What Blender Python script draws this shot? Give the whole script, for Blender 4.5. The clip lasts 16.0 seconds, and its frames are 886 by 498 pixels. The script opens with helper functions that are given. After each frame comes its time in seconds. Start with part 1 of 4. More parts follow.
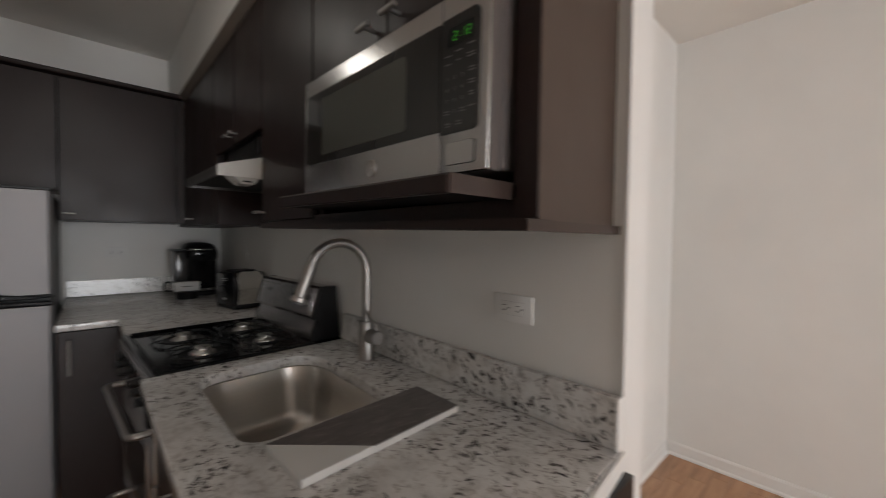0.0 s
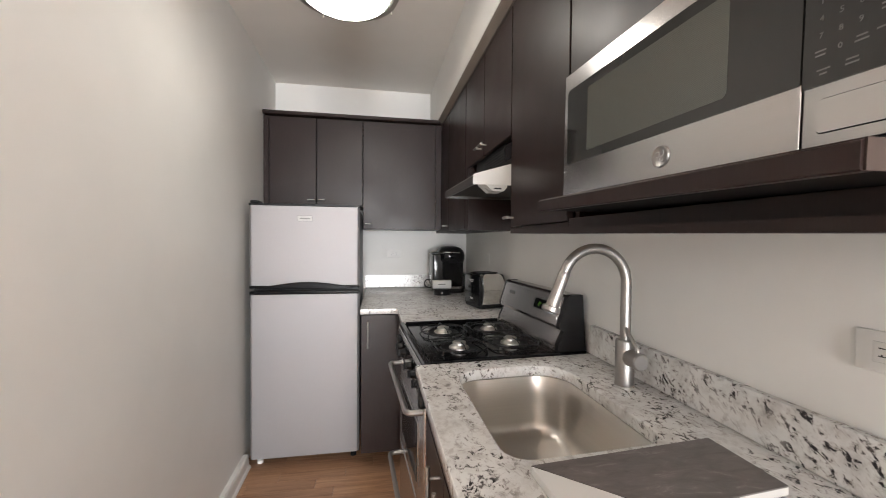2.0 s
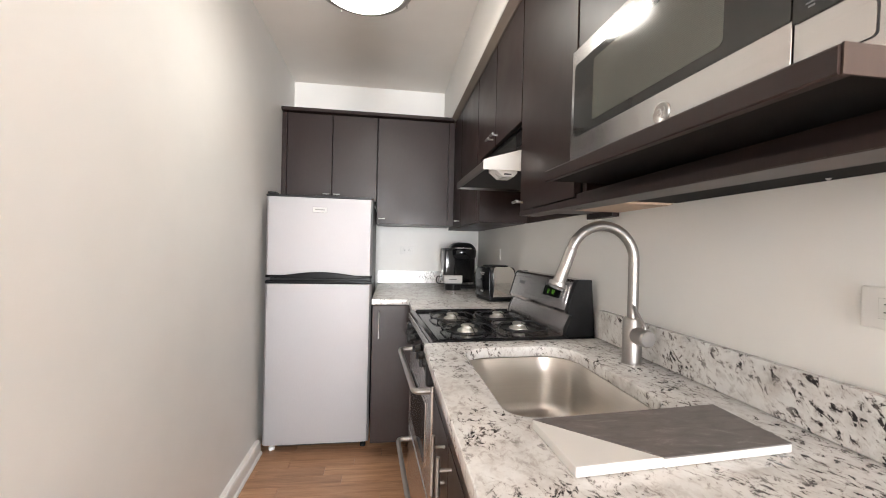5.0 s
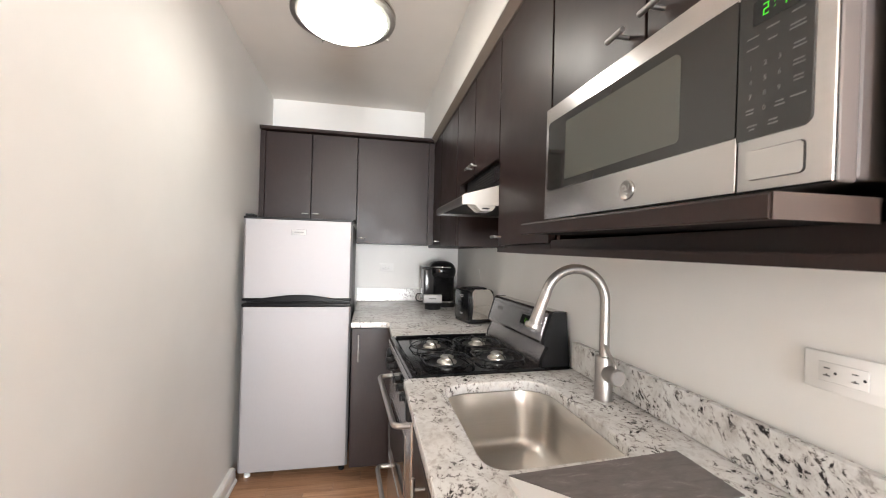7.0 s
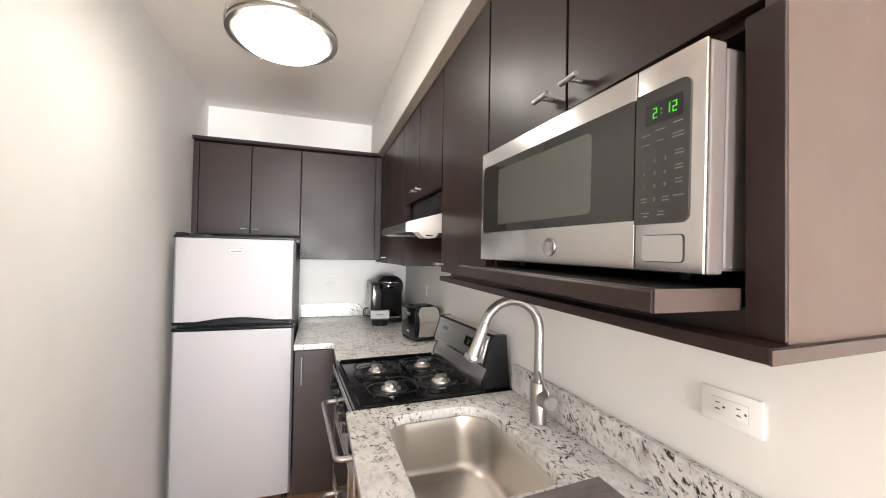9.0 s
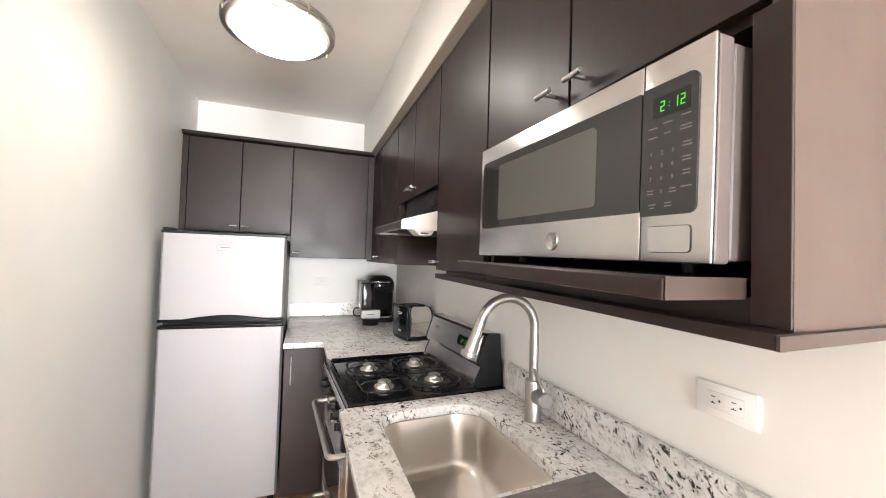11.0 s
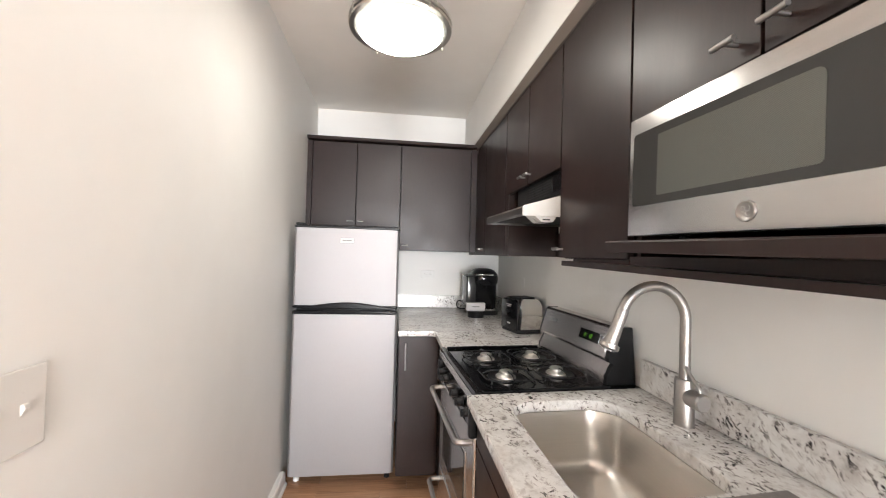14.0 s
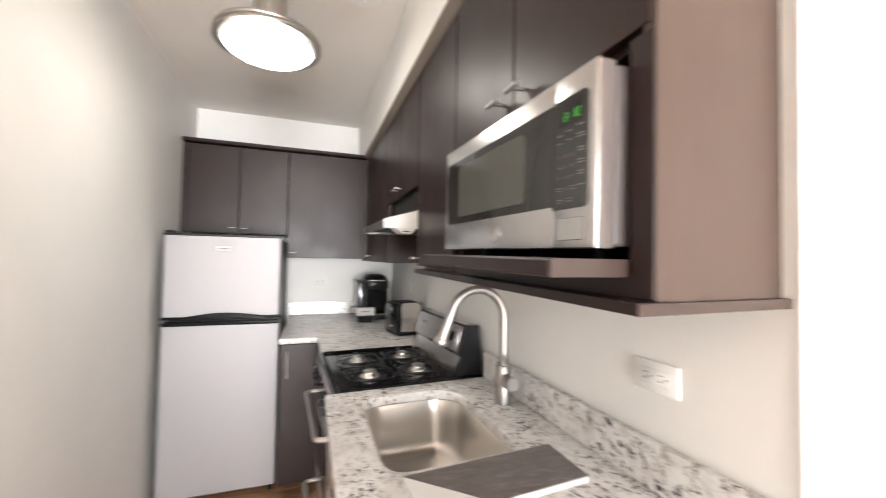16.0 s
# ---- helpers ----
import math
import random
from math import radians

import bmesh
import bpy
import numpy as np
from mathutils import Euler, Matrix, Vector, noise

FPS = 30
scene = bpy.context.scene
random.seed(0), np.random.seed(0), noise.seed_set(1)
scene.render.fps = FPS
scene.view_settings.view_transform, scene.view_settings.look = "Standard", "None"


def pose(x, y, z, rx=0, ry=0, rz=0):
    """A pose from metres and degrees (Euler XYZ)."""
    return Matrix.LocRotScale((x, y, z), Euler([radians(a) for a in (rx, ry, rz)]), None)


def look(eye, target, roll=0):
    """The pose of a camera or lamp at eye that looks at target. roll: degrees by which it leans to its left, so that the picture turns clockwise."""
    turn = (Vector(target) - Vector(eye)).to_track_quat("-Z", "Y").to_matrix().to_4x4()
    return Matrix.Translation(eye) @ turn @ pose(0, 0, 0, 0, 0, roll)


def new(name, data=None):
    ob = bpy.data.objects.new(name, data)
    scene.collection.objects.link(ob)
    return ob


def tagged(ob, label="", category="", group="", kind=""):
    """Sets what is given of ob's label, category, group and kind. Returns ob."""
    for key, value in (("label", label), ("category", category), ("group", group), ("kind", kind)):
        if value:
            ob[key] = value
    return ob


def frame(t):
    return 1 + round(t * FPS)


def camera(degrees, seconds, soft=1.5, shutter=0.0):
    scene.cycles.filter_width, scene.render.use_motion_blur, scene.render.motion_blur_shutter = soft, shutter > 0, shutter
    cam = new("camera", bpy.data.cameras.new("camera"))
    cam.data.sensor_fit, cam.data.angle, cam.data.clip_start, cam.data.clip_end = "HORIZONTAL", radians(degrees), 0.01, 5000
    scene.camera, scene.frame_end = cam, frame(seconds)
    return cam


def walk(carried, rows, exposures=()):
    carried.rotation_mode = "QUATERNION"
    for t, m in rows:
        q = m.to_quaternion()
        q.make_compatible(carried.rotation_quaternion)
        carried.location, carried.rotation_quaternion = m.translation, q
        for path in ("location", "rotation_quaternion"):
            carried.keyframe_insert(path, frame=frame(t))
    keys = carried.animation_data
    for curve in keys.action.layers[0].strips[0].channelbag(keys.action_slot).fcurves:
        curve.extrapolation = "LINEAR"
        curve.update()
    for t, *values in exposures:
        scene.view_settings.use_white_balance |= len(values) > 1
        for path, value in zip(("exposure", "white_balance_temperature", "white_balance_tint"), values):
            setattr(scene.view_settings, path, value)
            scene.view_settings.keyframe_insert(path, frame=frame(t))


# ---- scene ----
cam = camera(98.6, 16.0, soft=0.98, shutter=0.5)
PATH = [
    (0, (0.22, 0.263, 1.298), (1.578, 1.73, 1.242), 0.7),
    (0.5, (0.173, 0.339, 1.293), (1.201, 2.053, 1.234), 0.5),
    (1, (0.142, 0.38, 1.291), (0.921, 2.221, 1.229), 0.5),
    (1.5, (0.163, 0.381, 1.302), (0.705, 2.306, 1.25), 0.5),
    (2, (0.191, 0.376, 1.301), (0.538, 2.346, 1.252), 0.5),
    (2.5, (0.223, 0.369, 1.28), (0.486, 2.351, 1.235), 0.6),
    (3, (0.242, 0.346, 1.206), (0.505, 2.329, 1.163), 0.9),
    (3.5, (0.241, 0.354, 1.16), (0.502, 2.336, 1.117), 1.0),
    (4, (0.226, 0.358, 1.17), (0.493, 2.34, 1.139), 1.2),
    (6.5, (0.195, 0.329, 1.292), (0.514, 2.304, 1.299), 1.3),
    (7, (0.195, 0.325, 1.317), (0.575, 2.288, 1.336), 1.4),
    (7.5, (0.192, 0.32, 1.364), (0.66, 2.264, 1.395), 1.4),
    (8, (0.207, 0.316, 1.377), (0.769, 2.235, 1.41), 1.2),
    (8.5, (0.2, 0.309, 1.399), (0.809, 2.213, 1.442), 1.2),
    (9, (0.215, 0.298, 1.406), (0.842, 2.197, 1.445), 1.0),
    (9.2, (0.211, 0.292, 1.413), (0.851, 2.187, 1.456), 0.9),
    (11.3, (0.183, 0.318, 1.372), (0.871, 2.196, 1.426), 1.7),
    (11.5, (0.168, 0.331, 1.334), (0.861, 2.206, 1.38), 1.3),
    (12, (0.132, 0.355, 1.284), (0.813, 2.234, 1.327), 1.4),
    (12.5, (0.102, 0.38, 1.281), (0.732, 2.278, 1.321), 1.5),
    (13, (0.099, 0.387, 1.298), (0.61, 2.321, 1.334), 1.4),
    (13.5, (0.091, 0.38, 1.316), (0.475, 2.343, 1.348), 1.5),
    (14, (0.083, 0.363, 1.348), (0.325, 2.348, 1.377), 1.6),
    (14.5, (0.084, 0.347, 1.367), (0.249, 2.34, 1.397), 1.7),
    (15, (0.101, 0.308, 1.376), (0.265, 2.301, 1.408), 1.6),
    (15.5, (0.163, 0.253, 1.373), (0.41, 2.237, 1.414), 1.6),
    (16, (0.252, 0.191, 1.372), (0.912, 2.077, 1.43), 1.0),
]
EXPOSURES = [(0.0,-2.10),(0.5,-1.45),(1.0,-0.65),(1.5,-0.36),(2.0,-0.27),(2.5,-0.17),(3.5,-0.05),(4.0,0.09),(6.5,0.24),(7.0,0.25),(9.0,0.38),(11.5,0.48),(13.0,0.36),(14.0,0.24),(14.5,0.25),(16.0,0.28)]
walk(cam, [(t, look(eye, target, roll)) for t, eye, target, roll in PATH], EXPOSURES)

# ---- world, daylight and exposure ----
world = bpy.data.worlds.new("world")
scene.world = world
world.use_nodes = True
wn = world.node_tree
sky = wn.nodes.new("ShaderNodeTexSky")
sky.sky_type, sky.sun_disc = "NISHITA", False
sky.sun_elevation, sky.sun_rotation = radians(38), radians(200)
wn.links.new(sky.outputs[0], wn.nodes["Background"].inputs[0])
wn.nodes["Background"].inputs[1].default_value = 0.1

sun = new("sun", bpy.data.lights.new("sun", "SUN"))
sun.data.energy, sun.data.angle, sun.data.color = 1.0, radians(12), (1.0, 0.95, 0.88)
sun.matrix_world = look((-4, -12, 9), (0, 0, 0))

# daylight standing in the openings of the sliding balcony door and of the living-room window
for lx, lz, lw, lh, le in ((0.09, 1.07, 0.62, 2.02, 215.0), (0.81, 1.07, 0.62, 2.02, 175.0), (2.02, 1.45, 1.04, 1.16, 40.0)):
    lamp = new("daylight", bpy.data.lights.new("daylight", "AREA"))
    lamp.data.shape, lamp.data.size, lamp.data.size_y = "RECTANGLE", lw, lh
    lamp.data.energy, lamp.data.color = le, (0.94, 0.965, 1.0)
    lamp.matrix_world = look((lx, -5.07, lz), (lx, 0, lz))

# ---- materials ----
def material(name, base, rough=0.5, metal=0.0):
    m = bpy.data.materials.new(name)
    m.use_nodes = True
    b = m.node_tree.nodes["Principled BSDF"]
    b.inputs["Base Color"].default_value = (*base, 1)
    b.inputs["Roughness"].default_value = rough
    b.inputs["Metallic"].default_value = metal
    return m, m.node_tree, b


def node(nt, kind, **values):
    n = nt.nodes.new(kind)
    for key, value in values.items():
        n.inputs[key.replace("_", " ")].default_value = value
    return n


def coords(nt, scale=(1, 1, 1), turn=(0, 0, 0)):
    c = nt.nodes.new("ShaderNodeNewGeometry")
    mp = nt.nodes.new("ShaderNodeMapping")
    mp.inputs["Scale"].default_value = scale
    mp.inputs["Rotation"].default_value = turn
    nt.links.new(c.outputs["Position"], mp.inputs["Vector"])
    return mp.outputs["Vector"]


def noise_tex(nt, vec, scale, detail=3.0, rough=0.5, distortion=0.0):
    n = node(nt, "ShaderNodeTexNoise", Scale=scale, Detail=detail, Roughness=rough, Distortion=distortion)
    nt.links.new(vec, n.inputs["Vector"])
    return n.outputs["Fac"]


def ramp(nt, fac, stops):
    r = nt.nodes.new("ShaderNodeValToRGB")
    e = r.color_ramp.elements
    while len(e) < len(stops):
        e.new(0.5)
    for el, (p, c) in zip(e, stops):
        el.position, el.color = p, (*c, 1) if len(c) == 3 else c
    nt.links.new(fac, r.inputs["Fac"])
    return r.outputs["Color"]


def mix(nt, a, b, fac, how="MIX"):
    m = nt.nodes.new("ShaderNodeMix")
    m.data_type, m.blend_type = "RGBA", how
    for value, index in ((fac, 0), (a, 6), (b, 7)):
        if isinstance(value, bpy.types.NodeSocket):
            nt.links.new(value, m.inputs[index])
        else:
            m.inputs[index].default_value = value if index == 0 else (*value, 1)
    return m.outputs[2]


def bump(nt, b, height, strength, distance=0.002):
    n = node(nt, "ShaderNodeBump", Strength=strength, Distance=distance)
    nt.links.new(height, n.inputs["Height"])
    nt.links.new(n.outputs["Normal"], b.inputs["Normal"])


def spread(nt, fac, low, high):
    n = node(nt, "ShaderNodeMapRange", To_Min=low, To_Max=high)
    n.inputs["From Min"].default_value, n.inputs["From Max"].default_value = 0.25, 0.75
    nt.links.new(fac, n.inputs["Value"])
    return n.outputs["Result"]


def paint(name, base, rough=0.55, tone=0.04, relief=0.12):
    m, nt, b = material(name, base, rough)
    b.inputs["Specular IOR Level"].default_value = 0.3 if max(base) < 0.05 else 0.5
    v = coords(nt)
    big = noise_tex(nt, v, 1.7, 4, 0.6)
    fine = noise_tex(nt, v, 260, 3, 0.6)
    dark = tuple(c * (1 - tone) for c in base)
    light = tuple(min(c * (1 + tone * 0.6), 0.92) for c in base)
    nt.links.new(ramp(nt, big, ((0.3, dark), (0.7, light))), b.inputs["Base Color"])
    nt.links.new(spread(nt, noise_tex(nt, v, 6, 3), rough - 0.06, rough + 0.06), b.inputs["Roughness"])
    bump(nt, b, fine, relief, 0.001)
    return m


def steel(name, base=(0.56, 0.54, 0.515), rough=0.31, grain=(6, 6, 420), metal=1.0):
    m, nt, b = material(name, base, rough, metal)
    v = coords(nt, grain)
    streak = noise_tex(nt, v, 1.0, 1, 0.5)
    dark = tuple(c * 0.965 for c in base)
    nt.links.new(ramp(nt, streak, ((0.3, dark), (0.7, base))), b.inputs["Base Color"])
    return m


def dark_wood(name, base=(0.0195, 0.0092, 0.0076), rough=0.37, grain=(9, 9, 0.9), depth=0.18):
    m, nt, b = material(name, base, rough)
    b.inputs["Specular IOR Level"].default_value = 0.35
    v = coords(nt, grain)
    g = noise_tex(nt, v, 14, 6, 0.62, 0.4)
    cloud = noise_tex(nt, coords(nt), 4.5, 3)
    lo, hi = tuple(c * (1 - depth) for c in base), tuple(c * (1 + depth) for c in base)
    nt.links.new(ramp(nt, g, ((0.25, lo), (0.75, hi))), b.inputs["Base Color"])
    nt.links.new(spread(nt, cloud, rough - 0.05, rough + 0.08), b.inputs["Roughness"])
    bump(nt, b, g, 0.06, 0.0008)
    return m


WALL = paint("cream wall paint", (0.848, 0.835, 0.805), 0.55)
CEIL = paint("flat ceiling paint", (0.86, 0.825, 0.775), 0.75)
TRIM = paint("white gloss trim paint", (0.84, 0.825, 0.80), 0.35, 0.02)
ESPRESSO = dark_wood("espresso veneer")
ESPRESSO_EDGE = dark_wood("espresso side panel", (0.066, 0.044, 0.034), 0.45, (5, 5, 0.6), 0.06)
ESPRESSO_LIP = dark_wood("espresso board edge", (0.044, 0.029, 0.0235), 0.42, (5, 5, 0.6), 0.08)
# near-black that puts shade into door gaps and cabinet undersides; also the dishwasher's black
VOID, _nt, _b = material("near-black for shaded recesses and dishwasher", (0.007, 0.006, 0.0055), 0.7)
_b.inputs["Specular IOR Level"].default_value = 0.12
STEEL = steel("brushed stainless", (0.56, 0.55, 0.54))
LAMP_METAL = steel("satin lamp nickel", (0.52, 0.49, 0.45), 0.30, (80, 80, 80))
DARK_STEEL = steel("dark stainless", (0.66, 0.63, 0.62), 0.27, (6, 6, 200))
HOOD_STEEL = steel("smooth hood steel", (0.26, 0.25, 0.235), 0.34, (300, 6, 300))
ALMOND = paint("almond enamel", (0.70, 0.68, 0.64), 0.3, 0.02)
# brown crown lightened to taupe, so its lamp-lit sheen is in the colour
LIT_CROWN = paint("crown brown lightened by lamp sheen", (0.20, 0.165, 0.14), 0.4, 0.06)
STEEL_Y = steel("brushed stainless lengthwise", (0.56, 0.55, 0.54), grain=(4, 4, 170), rough=0.26)
SINK = steel("satin sink steel", (0.70, 0.675, 0.64), 0.30, (6, 6, 260))
_n = SINK.node_tree.nodes.new("ShaderNodeTangent")
_n.direction_type, _n.axis = "RADIAL", "Z"
_b = SINK.node_tree.nodes["Principled BSDF"]
_b.inputs["Anisotropic"].default_value = 0.8
_b.inputs["Anisotropic Rotation"].default_value = 0.25
SINK.node_tree.links.new(_n.outputs["Tangent"], _b.inputs["Tangent"])
NICKEL = steel("brushed nickel", (0.40, 0.38, 0.362), 0.42, (80, 80, 400))
CHROME = material("polished chrome", (0.72, 0.72, 0.72), 0.08, 1.0)[0]
FRIDGE = steel("silver fridge skin", (0.36, 0.350, 0.355), 0.58, (900, 900, 40), 0.8)
FRIDGE_SIDE = paint("charcoal fridge side", (0.045, 0.045, 0.047), 0.45, 0.05)
FRIDGE_TRIM, _nt, _b = material("black fridge trim", (0.006, 0.006, 0.007), 0.22)
_b.inputs["Specular IOR Level"].default_value = 0.16
SWITCH = paint("ivory switch plastic", (0.70, 0.672, 0.636), 0.6, 0.02)
BLACK = paint("black moulded plastic", (0.012, 0.012, 0.013), 0.33, 0.2, 0.25)
GLOSS = material("black enamel", (0.006, 0.006, 0.007), 0.10)[0]
IRON = paint("black cast grate", (0.014, 0.014, 0.015), 0.32, 0.2, 0.3)
ALLOY = steel("burner alloy", (0.72, 0.70, 0.67), 0.40, (60, 60, 60))
BIRCH = dark_wood("raw birch underside", (0.52, 0.38, 0.28), 0.55)
SMOKED = material("smoked oven glass", (0.030, 0.029, 0.027), 0.07)[0]
MESHED, mnt, mb = material("perforated screen glass", (0.088, 0.090, 0.078), 0.10)
msep = mnt.nodes.new("ShaderNodeSeparateXYZ")
mnt.links.new(coords(mnt, (1, 2 * math.pi / 0.0026, 2 * math.pi / 0.0026)), msep.inputs[0])
waves = []
for axis in ("Y", "Z"):
    w_ = mnt.nodes.new("ShaderNodeMath")
    w_.operation = "SINE"
    mnt.links.new(msep.outputs[axis], w_.inputs[0])
    waves.append(w_)
dots = mnt.nodes.new("ShaderNodeMath")
dots.operation = "MULTIPLY_ADD"
mnt.links.new(waves[0].outputs[0], dots.inputs[0])
mnt.links.new(waves[1].outputs[0], dots.inputs[1])
dots.inputs[2].default_value = 0.5
mnt.links.new(ramp(mnt, dots.outputs[0], ((0.2, (0.082, 0.084, 0.073)), (0.8, (0.108, 0.111, 0.096)))), mb.inputs["Base Color"])
COLUMN = paint("taupe control housing", (0.125, 0.108, 0.101), 0.36, 0.03)
CASE = paint("grey painted steel", (0.095, 0.080, 0.075), 0.42, 0.03)
TOAST = steel("bright toaster steel", (0.80, 0.78, 0.75), 0.15, (6, 6, 300))
PLATE = paint("white plastic plate", (0.86, 0.85, 0.825), 0.4, 0.02)
SLOT = material("dark slot", (0.02, 0.02, 0.02), 0.6)[0]
INK = material("pale keypad print", (0.145, 0.14, 0.135), 0.5)[0]
CARD = paint("pale card", (0.52, 0.505, 0.49), 0.6, 0.05)
TANK = material("smoky tank plastic", (0.035, 0.034, 0.034), 0.12)[0]
GREY_PLASTIC = paint("grey plastic", (0.16, 0.16, 0.16), 0.4, 0.1)
SILVER = paint("silver plastic", (0.48, 0.47, 0.46), 0.35, 0.05)
FROST = paint("frosted glass lip", (0.62, 0.64, 0.60), 0.25, 0.03)
WHITE_MARBLE = paint("white marble", (0.70, 0.685, 0.66), 0.32, 0.05)


def glow(name, colour, strength):
    m, nt, b = material(name, tuple(0.6 * c for c in colour) if colour[0] > 0.5 else (0.004, 0.01, 0.003), 0.3)
    b.inputs["Emission Color"].default_value = (*colour, 1)
    b.inputs["Emission Strength"].default_value = strength
    return m


LAMP_GLASS = glow("lit opal glass", (1.0, 0.95, 0.875), 22.5)
RANGE_GLOW = glow("yellow-green digits", (0.22, 0.80, 0.015), 0.42)
GREEN_GLOW = glow("green digits", (0.06, 0.80, 0.008), 0.85)


def granite():
    m, nt, b = material("white granite with black flecks", (0.6, 0.58, 0.54), 0.14)
    v = coords(nt)
    warp = node(nt, "ShaderNodeTexNoise", Scale=9.0, Detail=3.0)
    nt.links.new(v, warp.inputs["Vector"])
    shift = nt.nodes.new("ShaderNodeVectorMath")
    shift.operation = "MULTIPLY_ADD"
    shift.inputs[1].default_value = (0.035, 0.035, 0.035)
    nt.links.new(warp.outputs["Color"], shift.inputs[0])
    nt.links.new(v, shift.inputs[2])
    w = shift.outputs["Vector"]
    clouds = noise_tex(nt, w, 16, 6, 0.65)
    col = ramp(nt, clouds, ((0.28, (0.45, 0.425, 0.405)), (0.40, (0.65, 0.632, 0.61)), (0.54, (0.76, 0.748, 0.728))))
    tan = noise_tex(nt, w, 7, 5, 0.6)
    tan_mask = ramp(nt, tan, ((0.56, (0, 0, 0)), (0.72, (0.32, 0.32, 0.32))))
    col = mix(nt, col, (0.40, 0.32, 0.26), tan_mask)
    # short dark strokes drawn out along one slant, gathered in patches
    def strokes(turn, stretch, scale, core, halo):
        s = nt.nodes.new("ShaderNodeMapping")
        s.vector_type = "TEXTURE"
        s.inputs["Rotation"].default_value = turn
        s.inputs["Scale"].default_value = stretch
        nt.links.new(w, s.inputs["Vector"])
        f = noise_tex(nt, s.outputs["Vector"], scale, 6, 0.66, 0.5)
        return (ramp(nt, f, ((core, (0, 0, 0)), (core + 0.035, (1, 1, 1)))),
                ramp(nt, f, ((halo, (0, 0, 0)), (core + 0.03, (0.55, 0.55, 0.55)))))
    zone = noise_tex(nt, w, 5.5, 4, 0.6)
    patch = ramp(nt, zone, ((0.42, (0, 0, 0)), (0.55, (1, 1, 1))))
    faint = ramp(nt, zone, ((0.30, (0.25, 0.25, 0.25)), (0.60, (1, 1, 1))))
    for turn, stretch, scale, core, halo in (((0.0, -0.65, 1.89), (1.9, 0.85, 0.95), 70.0, 0.576, 0.505), ((0.3, -0.5, 0.9), (1.5, 0.8, 0.9), 54.0, 0.600, 0.545)):
        dark, soft_ = strokes(turn, stretch, scale, core, halo)
        col = mix(nt, col, (0.33, 0.275, 0.245), mix(nt, (0, 0, 0), soft_, faint))
        col = mix(nt, col, (0.038, 0.034, 0.035), mix(nt, (0, 0, 0), dark, patch))
    brown = noise_tex(nt, w, 4.6, 6, 0.7)
    col = mix(nt, col, (0.075, 0.045, 0.038), ramp(nt, brown, ((0.70, (0, 0, 0)), (0.74, (1, 1, 1)))))
    nt.links.new(col, b.inputs["Base Color"])
    nt.links.new(spread(nt, clouds, 0.10, 0.20), b.inputs["Roughness"])
    return m


def slate():
    m, nt, b = material("grey slate", (0.12, 0.11, 0.105), 0.42)
    v = coords(nt, (3.0, 9.0, 3.0), (0, 0, 0.4))
    a = noise_tex(nt, v, 6, 7, 0.65, 0.8)
    col = ramp(nt, a, ((0.28, (0.095, 0.082, 0.078)), (0.6, (0.155, 0.136, 0.13)), (0.80, (0.33, 0.30, 0.285))))
    nt.links.new(col, b.inputs["Base Color"])
    bump(nt, b, a, 0.2, 0.001)
    return m


def plank_wood():
    m, nt, b = material("oak floor boards", (0.4, 0.24, 0.13), 0.34)
    info = nt.nodes.new("ShaderNodeObjectInfo")
    geo = nt.nodes.new("ShaderNodeNewGeometry")
    rnd = nt.nodes.new("ShaderNodeMath")
    rnd.operation = "ADD"
    nt.links.new(info.outputs["Random"], rnd.inputs[0])
    nt.links.new(geo.outputs["Random Per Island"], rnd.inputs[1])
    part_ = nt.nodes.new("ShaderNodeMath")
    part_.operation = "FRACT"
    nt.links.new(rnd.outputs[0], part_.inputs[0])
    off = nt.nodes.new("ShaderNodeVectorMath")
    off.operation = "MULTIPLY_ADD"
    off.inputs[1].default_value = (1.4, 22.0, 9.0)
    nt.links.new(geo.outputs["Position"], off.inputs[0])
    nt.links.new(part_.outputs[0], off.inputs[2])
    far = nt.nodes.new("ShaderNodeVectorMath")
    far.operation = "ADD"
    nt.links.new(off.outputs["Vector"], far.inputs[0])
    big = nt.nodes.new("ShaderNodeMath")
    big.operation = "MULTIPLY"
    big.inputs[1].default_value = 37.0
    nt.links.new(part_.outputs[0], big.inputs[0])
    nt.links.new(big.outputs[0], far.inputs[1])
    g = noise_tex(nt, far.outputs["Vector"], 2.2, 7, 0.66, 0.7)
    grain = ramp(nt, g, ((0.28, (0.27, 0.145, 0.080)), (0.5, (0.46, 0.275, 0.165)), (0.72, (0.58, 0.375, 0.235))))
    tone = ramp(nt, part_.outputs[0], ((0.0, (0.86, 0.79, 0.74)), (0.5, (1.0, 0.93, 0.88)), (1.0, (1.12, 1.04, 0.97))))
    nt.links.new(mix(nt, grain, tone, 1.0, "MULTIPLY"), b.inputs["Base Color"])
    nt.links.new(spread(nt, g, 0.26, 0.42), b.inputs["Roughness"])
    bump(nt, b, g, 0.08, 0.0008)
    return m


GRANITE, SLATE, PLANK = granite(), slate(), plank_wood()

# ---- mesh helpers ----
ORIGIN = {}


def thing(name, base, label, category, group="", kind=""):
    e = new(name)
    e.location = base
    e.empty_display_size = 0.05
    ORIGIN[e.name] = Vector(base)
    return tagged(e, label, category, group, kind)


def finish(bm, smooth=None):
    bmesh.ops.recalc_face_normals(bm, faces=bm.faces)
    if smooth:
        for f in bm.faces:
            f.smooth = True
        for e in bm.edges:
            if len(e.link_faces) == 2 and e.calc_face_angle(0) > radians(smooth):
                e.smooth = False


